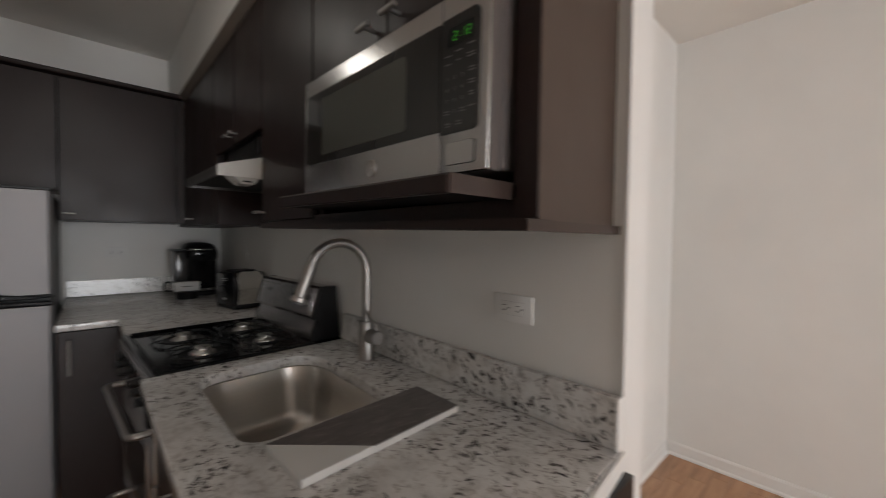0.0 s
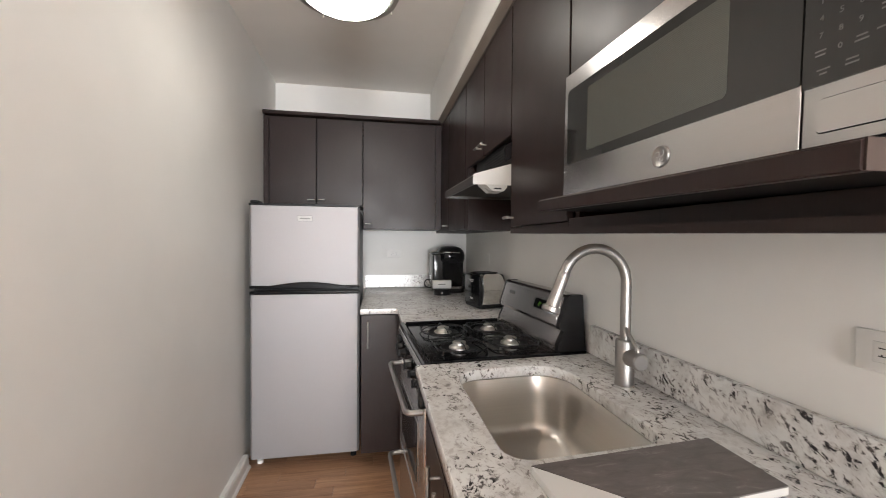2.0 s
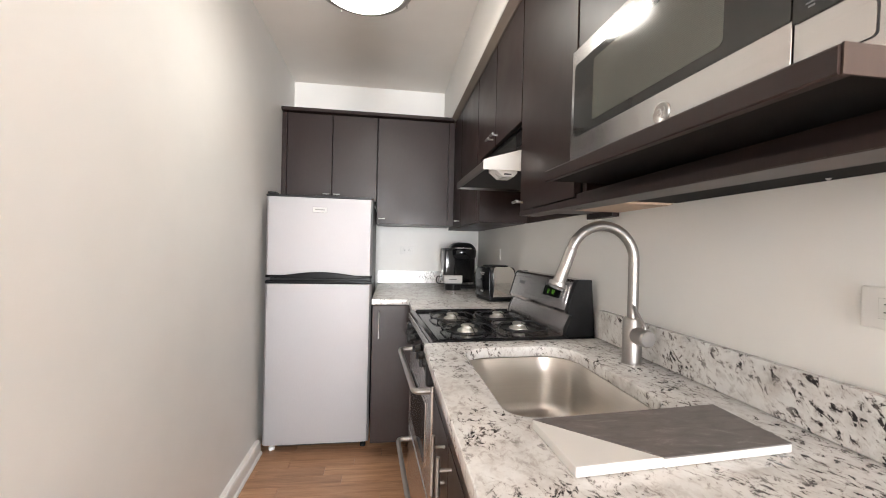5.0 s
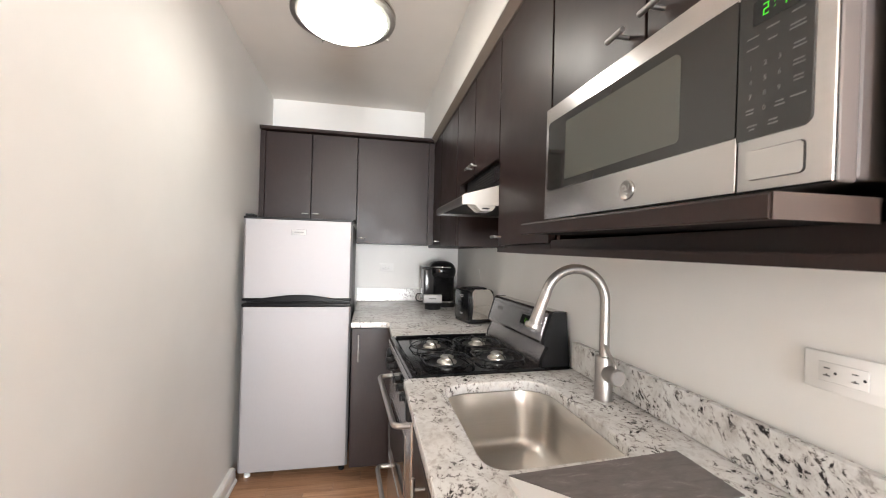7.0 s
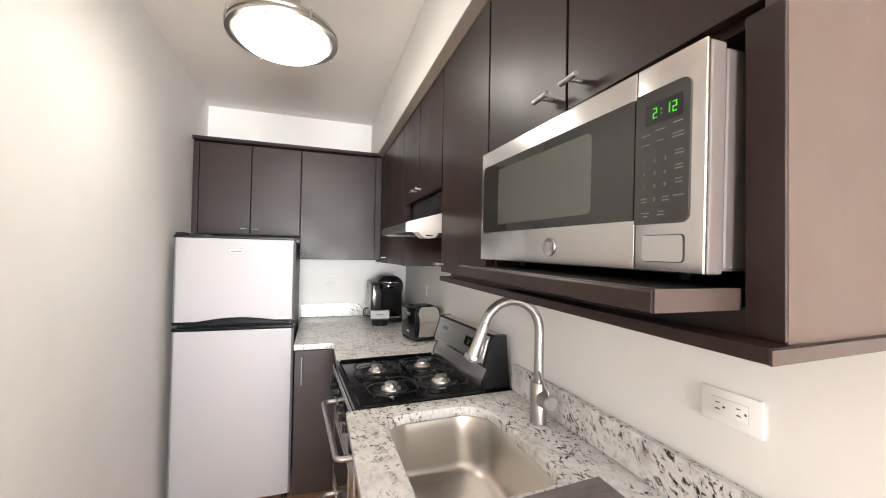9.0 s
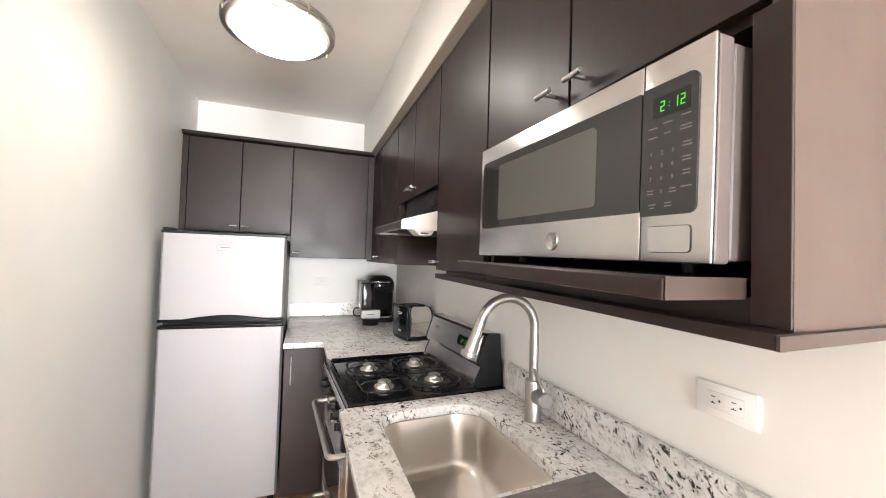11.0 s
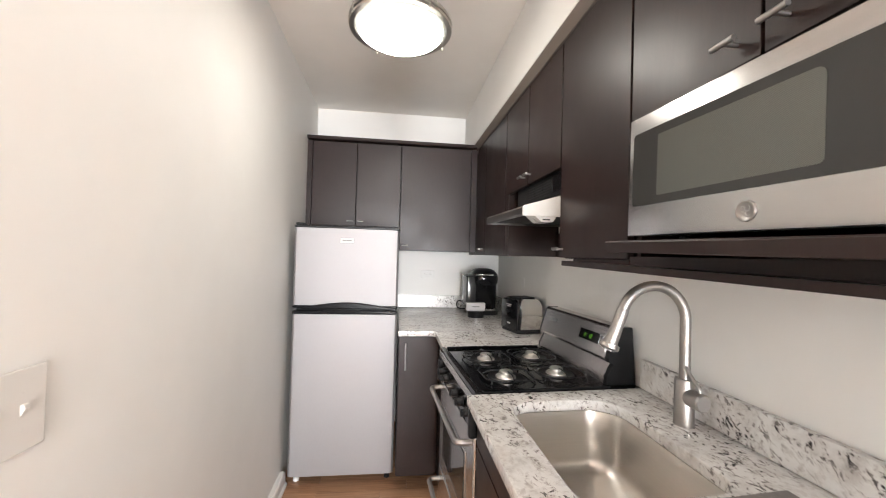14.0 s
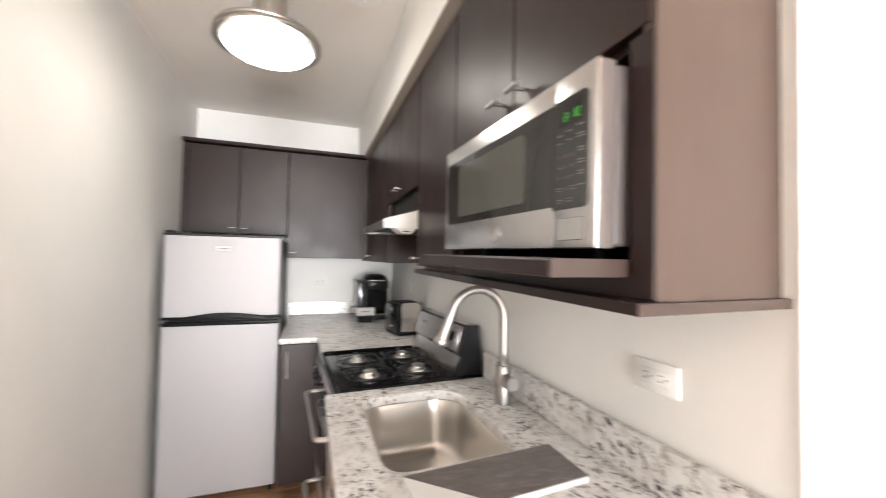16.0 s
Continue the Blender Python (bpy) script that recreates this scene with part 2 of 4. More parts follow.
def part(name, bm, mat, parent, label="", smooth=None):
    finish(bm, smooth)
    o = ORIGIN[parent.name]
    bmesh.ops.translate(bm, verts=bm.verts, vec=-o)
    me = bpy.data.meshes.new(name)
    bm.to_mesh(me)
    bm.free()
    me.materials.append(mat)
    ob = new(name, me)
    ob.parent = parent
    ORIGIN[ob.name] = o
    return tagged(ob, label)


def solid(name, bm, mat, label="", category="", kind="", smooth=None, group=""):
    """A top-level thing that is one mesh, in world coordinates."""
    finish(bm, smooth)
    me = bpy.data.meshes.new(name)
    bm.to_mesh(me)
    bm.free()
    me.materials.append(mat)
    ob = new(name, me)
    ORIGIN[ob.name] = Vector((0, 0, 0))
    return tagged(ob, label, category, group, kind)


def box(a, b, r=0.0, seg=2, bm=None):
    """A box from corner a to corner b with edges rounded by r."""
    own = bmesh.new()
    lo = [min(p, q) for p, q in zip(a, b)]
    hi = [max(p, q) for p, q in zip(a, b)]
    bmesh.ops.create_cube(own, size=1)
    for v in own.verts:
        v.co = Vector([l + (h - l) * (c + 0.5) for l, h, c in zip(lo, hi, v.co)])
    if r:
        bmesh.ops.bevel(own, geom=own.edges, offset=min(r, 0.45 * min(h - l for l, h in zip(lo, hi))), segments=seg, affect="EDGES", profile=0.5)
    return merge(bm, own)


def merge(bm, own):
    if bm is None:
        return own
    me = bpy.data.meshes.new("scrap")
    own.to_mesh(me)
    own.free()
    bm.from_mesh(me)
    bpy.data.meshes.remove(me)
    return bm


def prism(points, axis, lo, hi, r=0.0, bm=None):
    """A polygon pushed along an axis; points are given in the other two axes, in x, y, z order."""
    own = bmesh.new()
    def at(p, h):
        q = list(p)
        q.insert(axis, h)
        return q
    f = own.faces.new([own.verts.new(at(p, lo)) for p in points])
    ex = bmesh.ops.extrude_face_region(own, geom=[f])
    d = Vector((0, 0, 0))
    d[axis] = hi - lo
    bmesh.ops.translate(own, verts=[v for v in ex["geom"] if isinstance(v, bmesh.types.BMVert)], vec=d)
    if r:
        bmesh.ops.bevel(own, geom=own.edges, offset=r, segments=2, affect="EDGES", profile=0.5)
    return merge(bm, own)


def tube(path, radius, sides=14, bm=None, caps=True):
    """A round bar along a list of points; radius is one number or one for each point."""
    own = bmesh.new()
    pts = [Vector(p) for p in path]
    rad = radius if isinstance(radius, (list, tuple)) else [radius] * len(pts)
    up, rings = None, []
    for i, p in enumerate(pts):
        d = (pts[min(i + 1, len(pts) - 1)] - pts[max(i - 1, 0)]).normalized()
        if up is None:
            up = Vector((0, 0, 1)) if abs(d.z) < 0.9 else Vector((1, 0, 0))
        s = d.cross(up).normalized()
        up = s.cross(d).normalized()
        rings.append([own.verts.new(p + rad[i] * (math.cos(2 * math.pi * k / sides) * s + math.sin(2 * math.pi * k / sides) * up)) for k in range(sides)])
    for a, b in zip(rings, rings[1:]):
        for k in range(sides):
            own.faces.new((a[k], a[(k + 1) % sides], b[(k + 1) % sides], b[k]))
    if caps:
        own.faces.new(rings[0]), own.faces.new(rings[-1])
    return merge(bm, own)


def bend(points, radius, steps=6):
    """Points of a line whose corners are rounded."""
    pts = [Vector(p) for p in points]
    out = [pts[0]]
    for a, c, b in zip(pts, pts[1:], pts[2:]):
        u, w = (a - c), (b - c)
        r = min(radius, u.length * 0.49, w.length * 0.49)
        p, q = c + u.normalized() * r, c + w.normalized() * r
        for i in range(steps + 1):
            k = i / steps
            out.append((1 - k) ** 2 * p + 2 * k * (1 - k) * c + k * k * q)
    out.append(pts[-1])
    return out


def lathe(profile, centre, axis="z", sides=40, bm=None):
    """Turns (radius, height) pairs round an axis through centre."""
    own = bmesh.new()
    rings = []
    for r, h in profile:
        ring = []
        for k in range(sides):
            a = 2 * math.pi * k / sides
            c, s = r * math.cos(a), r * math.sin(a)
            off = {"z": (c, s, h), "x": (h, c, s), "y": (c, h, s)}[axis]
            ring.append(own.verts.new(Vector(centre) + Vector(off)))
        rings.append(ring)
    for a, b in zip(rings, rings[1:]):
        for k in range(sides):
            own.faces.new((a[k], a[(k + 1) % sides], b[(k + 1) % sides], b[k]))
    if profile[0][0] > 1e-5:
        own.faces.new(rings[0])
    if profile[-1][0] > 1e-5:
        own.faces.new(rings[-1])
    bmesh.ops.remove_doubles(own, verts=own.verts, dist=1e-6)
    return merge(bm, own)


def rounded(x0, x1, y0, y1, r, n=7):
    """The outline of a rectangle with round corners, r one radius or four (from the low corner, anticlockwise)."""
    r = [r] * 4 if not isinstance(r, (list, tuple)) else r
    out = []
    for (cx, cy, a0), q in zip(((x0, y0, 180), (x1, y0, 270), (x1, y1, 0), (x0, y1, 90)), r):
        ox = cx + (q if cx == x0 else -q)
        oy = cy + (q if cy == y0 else -q)
        for i in range(n + 1):
            a = radians(a0 + 90 * i / n)
            out.append((ox + q * math.cos(a), oy + q * math.sin(a)))
    return out


SEGS = {"0": "abcdef", "1": "bc", "2": "abged", "3": "abgcd"}


def digits(text, width, height, put, bm=None):
    """Seven-bar numerals; put maps (across, up) to a place, with a thin depth given by its third value."""
    bm = bm or bmesh.new()
    step, t = width / len(text), height * 0.085
    w = step * 0.62
    bars = {"a": (0, height - t, w, height), "d": (0, 0, w, t), "g": (0, height / 2 - t / 2, w, height / 2 + t / 2),
            "f": (0, height / 2, t, height), "e": (0, 0, t, height / 2), "b": (w - t, height / 2, w, height), "c": (w - t, 0, w, height / 2)}
    for i, ch in enumerate(text):
        if ch == ":":
            todo = [(w / 2 - t / 2, height * q - t / 2, w / 2 + t / 2, height * q + t / 2) for q in (0.3, 0.7)]
        else:
            todo = [bars[k] for k in SEGS[ch]]
        for x0, y0, x1, y1 in todo:
            box(put(i * step + x0, y0, 0), put(i * step + x1, y1, 1), bm=bm)
    return bm


def lettering(text, size, matrix):
    """Flat letters in the built-in font, as a mesh."""
    c = bpy.data.curves.new("letters", "FONT")
    c.body, c.size, c.extrude, c.align_x, c.align_y, c.resolution_u = text, size, 0.0002, "CENTER", "CENTER", 2
    ob = bpy.data.objects.new("letters", c)
    me = bpy.data.meshes.new_from_object(ob)
    bpy.data.objects.remove(ob)
    bm = bmesh.new()
    bm.from_mesh(me)
    bpy.data.meshes.remove(me)
    bmesh.ops.transform(bm, matrix=matrix, verts=bm.verts)
    return bm


def bar_pull(name, parent, a, b, out, stand=0.028, r=0.005, inset=0.2):
    """A bar pull from a to b, standing off by the vector out, with two posts."""
    a, b, out = Vector(a), Vector(b), Vector(out)
    bm = tube([a + out * stand, b + out * stand], r, 12)
    for k in (inset, 1 - inset):
        p = a.lerp(b, k)
        tube([p - out * 0.001, p + out * stand], r * 0.8, 10, bm)
    return part(name, bm, NICKEL, parent, "brushed nickel bar pull", 40)

# ---- the large structure ----
XW, YB, ZC, CT = 0.93, 3.463, 2.477, 0.918
def left_x(y):
    return -0.477 - 0.024 * y


def wall(name, bm, label):
    return solid(name, bm, WALL, label, "wall", "structure")


bm = prism([(left_x(-5.2), -5.2), (left_x(3.6), 3.6), (left_x(3.6) - 0.12, 3.6), (left_x(-5.2) - 0.12, -5.2)], 2, 0, ZC)
wall("wall_west", bm, "cream painted plaster wall facing the counter")
wall("wall_north", box((left_x(3.463), YB, 0), (XW + 0.09, YB + 0.12, ZC)), "cream painted back wall behind the refrigerator")
wall("wall_east", box((XW, 0.547, 0), (XW + 0.09, YB, ZC)), "cream painted wall above the granite backsplash")
wall("wall_hall", box((XW + 0.09, 1.02, 0), (2.94, 1.14, ZC)), "cream wall of the adjoining room")
wall("wall_far_east", box((2.82, -5.2, 0), (2.94, 1.02, ZC)), "plain warm cream wall of the adjoining room")
bm = bmesh.new()
for a, b in (((-0.40, 0.0), (-0.28, ZC)), ((-0.28, 2.14), (1.18, ZC)), ((1.18, 0.0), (1.45, ZC)), ((1.45, 0.0), (2.59, 0.82)), ((1.45, 2.08), (2.59, ZC)), ((2.59, 0.0), (2.82, ZC))):
    box((a[0], -5.22, a[1]), (b[0], -5.10, b[1]), bm=bm)
wall("wall_south", bm, "cream wall with balcony door and window openings")

solid("ceiling", box((-0.75, -5.22, ZC), (2.94, YB + 0.12, ZC + 0.1)), CEIL, "flat off-white painted ceiling", "ceiling", "structure")
solid("soffit", box((0.620, 0.551, 2.148), (XW, YB, ZC), 0.004), WALL, "cream painted soffit above the wall cabinets", "soffit", "structure")

bm = box((XW - 0.004, 0.539, 0), (XW + 0.093, 0.5468, ZC), 0.003)
solid("trim_wall_end", bm, TRIM, "white painted trim on the end of the wall", "trim", "structure")
bm = prism([(0.30, 0.460), (XW - 0.004, 0.5345), (XW - 0.004, 0.5375), (0.30, 0.480)], 2, 0, 0.9165)
solid("trim_counter_end", bm, TRIM, "white painted panel closing the counter end", "trim", "structure")
bm = box((XW - 0.026, 0.5385, 0.9195), (XW - 0.0045, 0.5445, 1.016), 0.002)
solid("trim_backsplash_end", bm, TRIM, "white strip at the end of the backsplash", "trim", "structure")

def base_run(name, p, q, out, label, thick=0.012):
    """A baseboard with a quarter-round shoe along the wall line p to q; out points into the room."""
    p, q, out = Vector(p), Vector(q), Vector(out)
    prof = [(0, 0), (thick + 0.012, 0), (thick + 0.010, 0.010), (thick + 0.002, 0.018), (thick, 0.066), (thick - 0.006, 0.076), (0, 0.076)]
    bm = bmesh.new()
    rings = [[bm.verts.new(e + out * (d - 0.001) + Vector((0, 0, h + 0.001))) for d, h in prof] for e in (p, q)]
    for k in range(len(prof)):
        bm.faces.new((rings[0][k], rings[0][(k + 1) % len(prof)], rings[1][(k + 1) % len(prof)], rings[1][k]))
    bm.faces.new(rings[0]), bm.faces.new(rings[1])
    return solid(name, bm, TRIM, label, "baseboard", "structure")


base_run("baseboard_west", (left_x(-5.05), -5.05, 0), (left_x(2.66), 2.66, 0), (1, 0.024, 0), "white baseboard with shoe moulding along the wall", 0.029)
base_run("baseboard_hall", (XW + 0.094, 1.02, 0), (2.80, 1.02, 0), (0, -1, 0), "white baseboard in the adjoining room")
base_run("baseboard_east", (2.82, -5.1, 0), (2.82, 1.0, 0), (-1, 0, 0), "white baseboard under the plain wall")

# glazing of the openings behind the walk
GLASS, gnt, gb = material("clear window glass", (1, 1, 1), 0.0)
gb.inputs["Transmission Weight"].default_value = 1.0
gb.inputs["IOR"].default_value = 1.45


def glazing(name, x0, x1, z0, z1, label, category):
    w = thing(name, ((x0 + x1) / 2, -5.16, z0), label, category, "", "structure")
    f = 0.05
    bm = bmesh.new()
    box((x0 + 0.002, -5.19, z0 + 0.002), (x0 + f, -5.13, z1 - 0.002), 0.004, bm=bm)
    box((x1 - f, -5.19, z0 + 0.002), (x1 - 0.002, -5.13, z1 - 0.002), 0.004, bm=bm)
    box((x0 + f, -5.19, z0 + 0.002), (x1 - f, -5.13, z0 + f), 0.004, bm=bm)
    box((x0 + f, -5.19, z1 - f), (x1 - f, -5.13, z1 - 0.002), 0.004, bm=bm)
    part("window_frame", bm, TRIM, w)
    pane = part("pane", box((x0 + f, -5.164, z0 + f), (x1 - f, -5.156, z1 - f)), GLASS, w)
    pane.visible_shadow = False


glazing("door_1", -0.28, 0.45, 0.0, 2.14, "white framed sliding glass balcony door", "door")
glazing("door_2", 0.45, 1.18, 0.0, 2.14, "white framed fixed glass beside the balcony door", "door")
glazing("window_1", 1.45, 2.59, 0.82, 2.08, "white framed living-room window", "window")
ground = solid("ground", box((-90, -90, -0.4), (90, 90, -0.3)), paint("pale concrete", (0.42, 0.41, 0.39), 0.8), "pale concrete ground outside the balcony door", "ground", "structure")

# ---- base cabinets and worktops ----
CF = 0.345
def base_cabinet(y0, y1, label):
    c = thing("base_cabinet", (0.64, (y0 + y1) / 2, 0), label, "cabinet", "base cabinets")
    bm = box((CF + 0.021, y0, 0.10), (XW - 0.004, y1, 0.60))
    box((CF + 0.021, y0, 0.60), (CF + 0.036, y1, 0.886), bm=bm)
    part("body", bm, ESPRESSO, c)
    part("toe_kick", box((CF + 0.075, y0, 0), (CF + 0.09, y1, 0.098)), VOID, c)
    return c


cab = base_cabinet(0.905, 1.521, "espresso sink cabinet with paired doors")
part("drawer_front", box((CF, 0.908, 0.768), (CF + 0.019, 1.518, 0.880), 0.0015), ESPRESSO, cab)
for y0, y1, py in ((0.908, 1.2115, 1.165), (1.2145, 1.518, 1.262)):
    d = part("door", box((CF, y0, 0.105), (CF + 0.019, y1, 0.762), 0.0015), ESPRESSO, cab)
    bar_pull("handle", d, (CF, py, 0.615), (CF, py, 0.760), (-1, 0, 0), 0.030)

dw = thing("dishwasher", (0.64, 0.71, 0), "narrow black dishwasher under the counter end", "dishwasher")
part("body", box((CF + 0.03, 0.518, 0.03), (XW - 0.004, 0.902, 0.880)), BLACK, dw)
part("door", box((CF + 0.008, 0.520, 0.11), (CF + 0.029, 0.900, 0.765), 0.003), VOID, dw)
part("control_panel", box((CF + 0.005, 0.520, 0.770), (CF + 0.029, 0.900, 0.880), 0.003), VOID, dw)

corner = thing("base_cabinet", (0.5, 2.95, 0), "espresso corner cabinet beside the refrigerator", "cabinet", "base cabinets")
part("body", box((0.112, 2.537, 0.10), (0.905, YB - 0.005, 0.885)), ESPRESSO, corner)
part("side_filler", box((CF, 2.118, 0.10), (0.90, 2.534, 0.885)), ESPRESSO, corner)
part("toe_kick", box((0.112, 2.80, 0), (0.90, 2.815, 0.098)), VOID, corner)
d = part("door", box((0.114, 2.515, 0.105), (0.336, 2.535, 0.880), 0.0015), ESPRESSO, corner)
bar_pull("handle", d, (0.150, 2.515, 0.700), (0.150, 2.515, 0.850), (0, -1, 0), 0.028)

# near worktop with the sink cut-out
def slab(outer, inner, z0, z1, r=0.004):
    bm = bmesh.new()
    for loop in (outer, inner):
        if not loop:
            continue
        vs = [bm.verts.new((x, y, z1)) for x, y in loop]
        for a, b in zip(vs, vs[1:] + vs[:1]):
            bm.edges.new((a, b))
    bmesh.ops.triangle_fill(bm, edges=list(bm.edges), use_beauty=True)
    ex = bmesh.ops.extrude_face_region(bm, geom=list(bm.faces))
    bmesh.ops.translate(bm, verts=[v for v in ex["geom"] if isinstance(v, bmesh.types.BMVert)], vec=(0, 0, z0 - z1))
    bmesh.ops.recalc_face_normals(bm, faces=bm.faces)
    rim = [e for e in bm.edges if len(e.link_faces) == 2 and e.calc_face_angle(0) > 1.0 and abs(e.verts[0].co.z - e.verts[1].co.z) < 1e-5]
    bmesh.ops.bevel(bm, geom=rim, offset=r, segments=3, affect="EDGES", profile=0.5)
    return bm


SX0, SX1, SY0, SY1 = 0.418, 0.750, 1.002, 1.462
SR = [0.055, 0.055, 0.10, 0.075]
def skewed(points):
    """The sink sits a little askew in the worktop."""
    return [(x, y + 0.06 * (x - 0.58)) for x, y in points]


SINK_HOLE = skewed(rounded(SX0, SX1, SY0, SY1, SR))
solid("countertop", slab([(0.312, 0.484), (XW - 0.006, 0.5395), (XW - 0.006, 0.550), (XW - 0.002, 0.550), (XW - 0.002, 1.562), (0.312, 1.526)], SINK_HOLE, CT - 0.031, CT, 0.004),
      GRANITE, "polished white granite countertop with black flecks", "countertop", "", 35)
solid("countertop", slab([(0.108, 2.492), (0.300, 2.492), (0.312, 2.480), (0.312, 2.110), (XW - 0.002, 2.150), (XW - 0.002, YB - 0.002), (0.108, YB - 0.002)], None, CT - 0.031, CT, 0.004),
      GRANITE, "polished granite corner countertop beside the refrigerator", "countertop", "", 35)
solid("backsplash", box((XW - 0.022, 0.5455, CT + 0.001), (XW - 0.001, 1.558, 1.014), 0.002), GRANITE, "low granite backsplash behind the sink", "backsplash")
solid("backsplash", prism([(YB - 0.0275, CT + 0.001), (YB - 0.0210, 1.014), (YB - 0.001, 1.014), (YB - 0.001, CT + 0.001)], 0, 0.108, XW - 0.024), GRANITE, "low granite backsplash on the back wall", "backsplash")
solid("backsplash", box((XW - 0.022, 2.156, CT + 0.001), (XW - 0.001, YB - 0.001, 1.014), 0.002), GRANITE, "low granite backsplash behind the toaster", "backsplash")

# ---- sink ----
sink = thing("kitchen_sink", (0.58, 1.23, CT - 0.21), "undermount stainless steel single-bowl sink", "sink")
bm = bmesh.new()
rings = []
for inset, depth in ((-0.022, 0.033), (-0.004, 0.0335), (-0.003, 0.036), (0.003, 0.10), (0.006, 0.165), (0.009, 0.180), (0.016, 0.192), (0.027, 0.199), (0.040, 0.2015), (0.10, 0.206)):
    rr = [max(q - inset * 0.6, 0.012) for q in SR]
    rings.append([bm.verts.new((x, y, CT - depth)) for x, y in skewed(rounded(SX0 + inset, SX1 - inset, SY0 + inset, SY1 - inset, rr, 9))])
for a, b in zip(rings, rings[1:]):
    for k in range(len(a)):
        bm.faces.new((a[k], a[(k + 1) % len(a)], b[(k + 1) % len(a)], b[k]))
bm.faces.new(rings[-1])
bowl = part("bowl", bm, SINK, sink, "", 50)
part("drain", lathe([(0.0, 0.004), (0.026, 0.004), (0.030, 0.006), (0.046, 0.006), (0.050, 0.002), (0.050, 0.0)], (0.60, 1.24, CT - 0.2055)), CHROME, sink, "chrome drain strainer", 40)

# ---- faucet ----
FX, FY = 0.848, 1.288
fau = thing("faucet", (FX, FY, CT), "brushed nickel pull-down gooseneck faucet", "faucet")
bodyp = part("body", lathe([(0.0, 0.0005), (0.0255, 0.0005), (0.0255, 0.003), (0.0240, 0.004), (0.0240, 0.118), (0.022, 0.121), (0.0, 0.121)], (FX, FY, CT)), NICKEL, fau, "", 40)
path = [(FX, FY, CT + 0.118)] + [(FX, FY, CT + 0.118 + 0.145 * k / 3) for k in (1, 2, 3)]
R, cz = 0.091, CT + 0.272
path += [(FX - R + R * math.cos(radians(a)), FY, cz + R * math.sin(radians(a))) for a in range(6, 163, 6)]
part("spout", tube(path, 0.0135, 18), NICKEL, fau, "", 40)
e = Vector(path[-1])
d = (e - Vector(path[-2])).normalized()
head = tube([e - d * 0.002, e + d * 0.001, e + d * 0.004, e + d * 0.045, e + d * 0.085, e + d * 0.092, e + d * 0.0935, e + d * 0.104, e + d * 0.108], [0.0135, 0.0146, 0.0150, 0.0152, 0.0162, 0.0172, 0.0235, 0.0240, 0.0205], 20)
spray = part("spray_head", head, NICKEL, fau, "", 40)
part("nozzle", tube([e + d * 0.1078, e + d * 0.111], 0.0165, 16), GREY_PLASTIC, spray, "grey rubber nozzle")
valve = part("valve", tube([(FX, FY - 0.020, CT + 0.078), (FX, FY - 0.026, CT + 0.078), (FX, FY - 0.027, CT + 0.078), (FX, FY - 0.062, CT + 0.078), (FX, FY - 0.066, CT + 0.078)], [0.0215, 0.0215, 0.0225, 0.0225, 0.019], 20), NICKEL, fau, "", 40)
part("lever", tube(bend([(FX, FY - 0.052, CT + 0.096), (FX, FY - 0.050, CT + 0.108), (FX - 0.006, FY - 0.004, CT + 0.160)], 0.02), 0.0042, 10), NICKEL, valve, "slim lever handle", 40)

# ---- stove ----
SY, EY = 1.530, 2.110
st = thing("gas_range", (0.62, 1.82, 0), "stainless and black four-burner gas range", "stove")
part("body", box((0.352, SY, 0.03), (0.905, EY, 0.872)), BLACK, st)
for fx in (0.40, 0.86):
    for fy in (SY + 0.05, EY - 0.05):
        part("foot", lathe([(0.0, 0.001), (0.018, 0.001), (0.018, 0.012), (0.008, 0.014), (0.008, 0.032)], (fx, fy, 0), sides=14), BLACK, st)
cook = prism([(0.326, 0.874), (0.317, 0.886), (0.316, 0.906), (0.322, 0.920), (0.336, 0.923), (0.348, 0.914), (0.790, 0.914), (0.905, 0.914), (0.905, 0.874)], 1, SY + 0.001, EY - 0.001)
top = part("cooktop", cook, GLOSS, st, "glossy black enamel cooktop", 30)
for ry in (EY - 0.013, SY + 0.002):
    part("rim", box((0.345, ry, 0.9145), (0.790, ry + 0.011, 0.925), 0.003), GLOSS, top)
BURN = ((0.476, 1.925), (0.684, 1.940), (0.478, 1.690), (0.684, 1.712))
for bx, by in BURN:
    bo = part("burner", lathe([(0.037, 0.0), (0.036, 0.005), (0.028, 0.009), (0.021, 0.013), (0.020, 0.017), (0.0245, 0.018), (0.025, 0.0215), (0.021, 0.0238), (0.0, 0.0245)], (bx, by, 0.9145), sides=28), ALLOY, st, "pale cast alloy burner with cap", 35)
    part("drip_ring", lathe([(0.066, 0.0), (0.064, 0.003), (0.056, 0.0005)], (bx, by, 0.9145), sides=28), IRON, bo, "", 40)
for bx, by in BURN:
    bm = bmesh.new()
    w = 0.090
    loop = [Vector((x, y, 0.927)) for x, y in rounded(bx - w, bx + w, by - w, by + w, 0.05, 6)]
    tube(loop + [loop[0], loop[1]], 0.0023, 8, bm)
    for dx, dy in ((1, 0), (-1, 0), (0, 1), (0, -1)):
        tube(bend([(bx + dx * w, by + dy * w, 0.927), (bx + dx * 0.066, by + dy * 0.066, 0.940), (bx + dx * 0.024, by + dy * 0.024, 0.940)], 0.012), 0.0022, 8, bm)
    for dx, dy in ((1, 1), (-1, 1), (1, -1), (-1, -1)):
        tube([(bx + dx * w * 0.82, by + dy * w * 0.82, 0.927), (bx + dx * w * 0.88, by + dy * w * 0.88, 0.9148)], 0.0031, 8, bm)
    part("grate", bm, IRON, st, "black wire burner grate", 45)
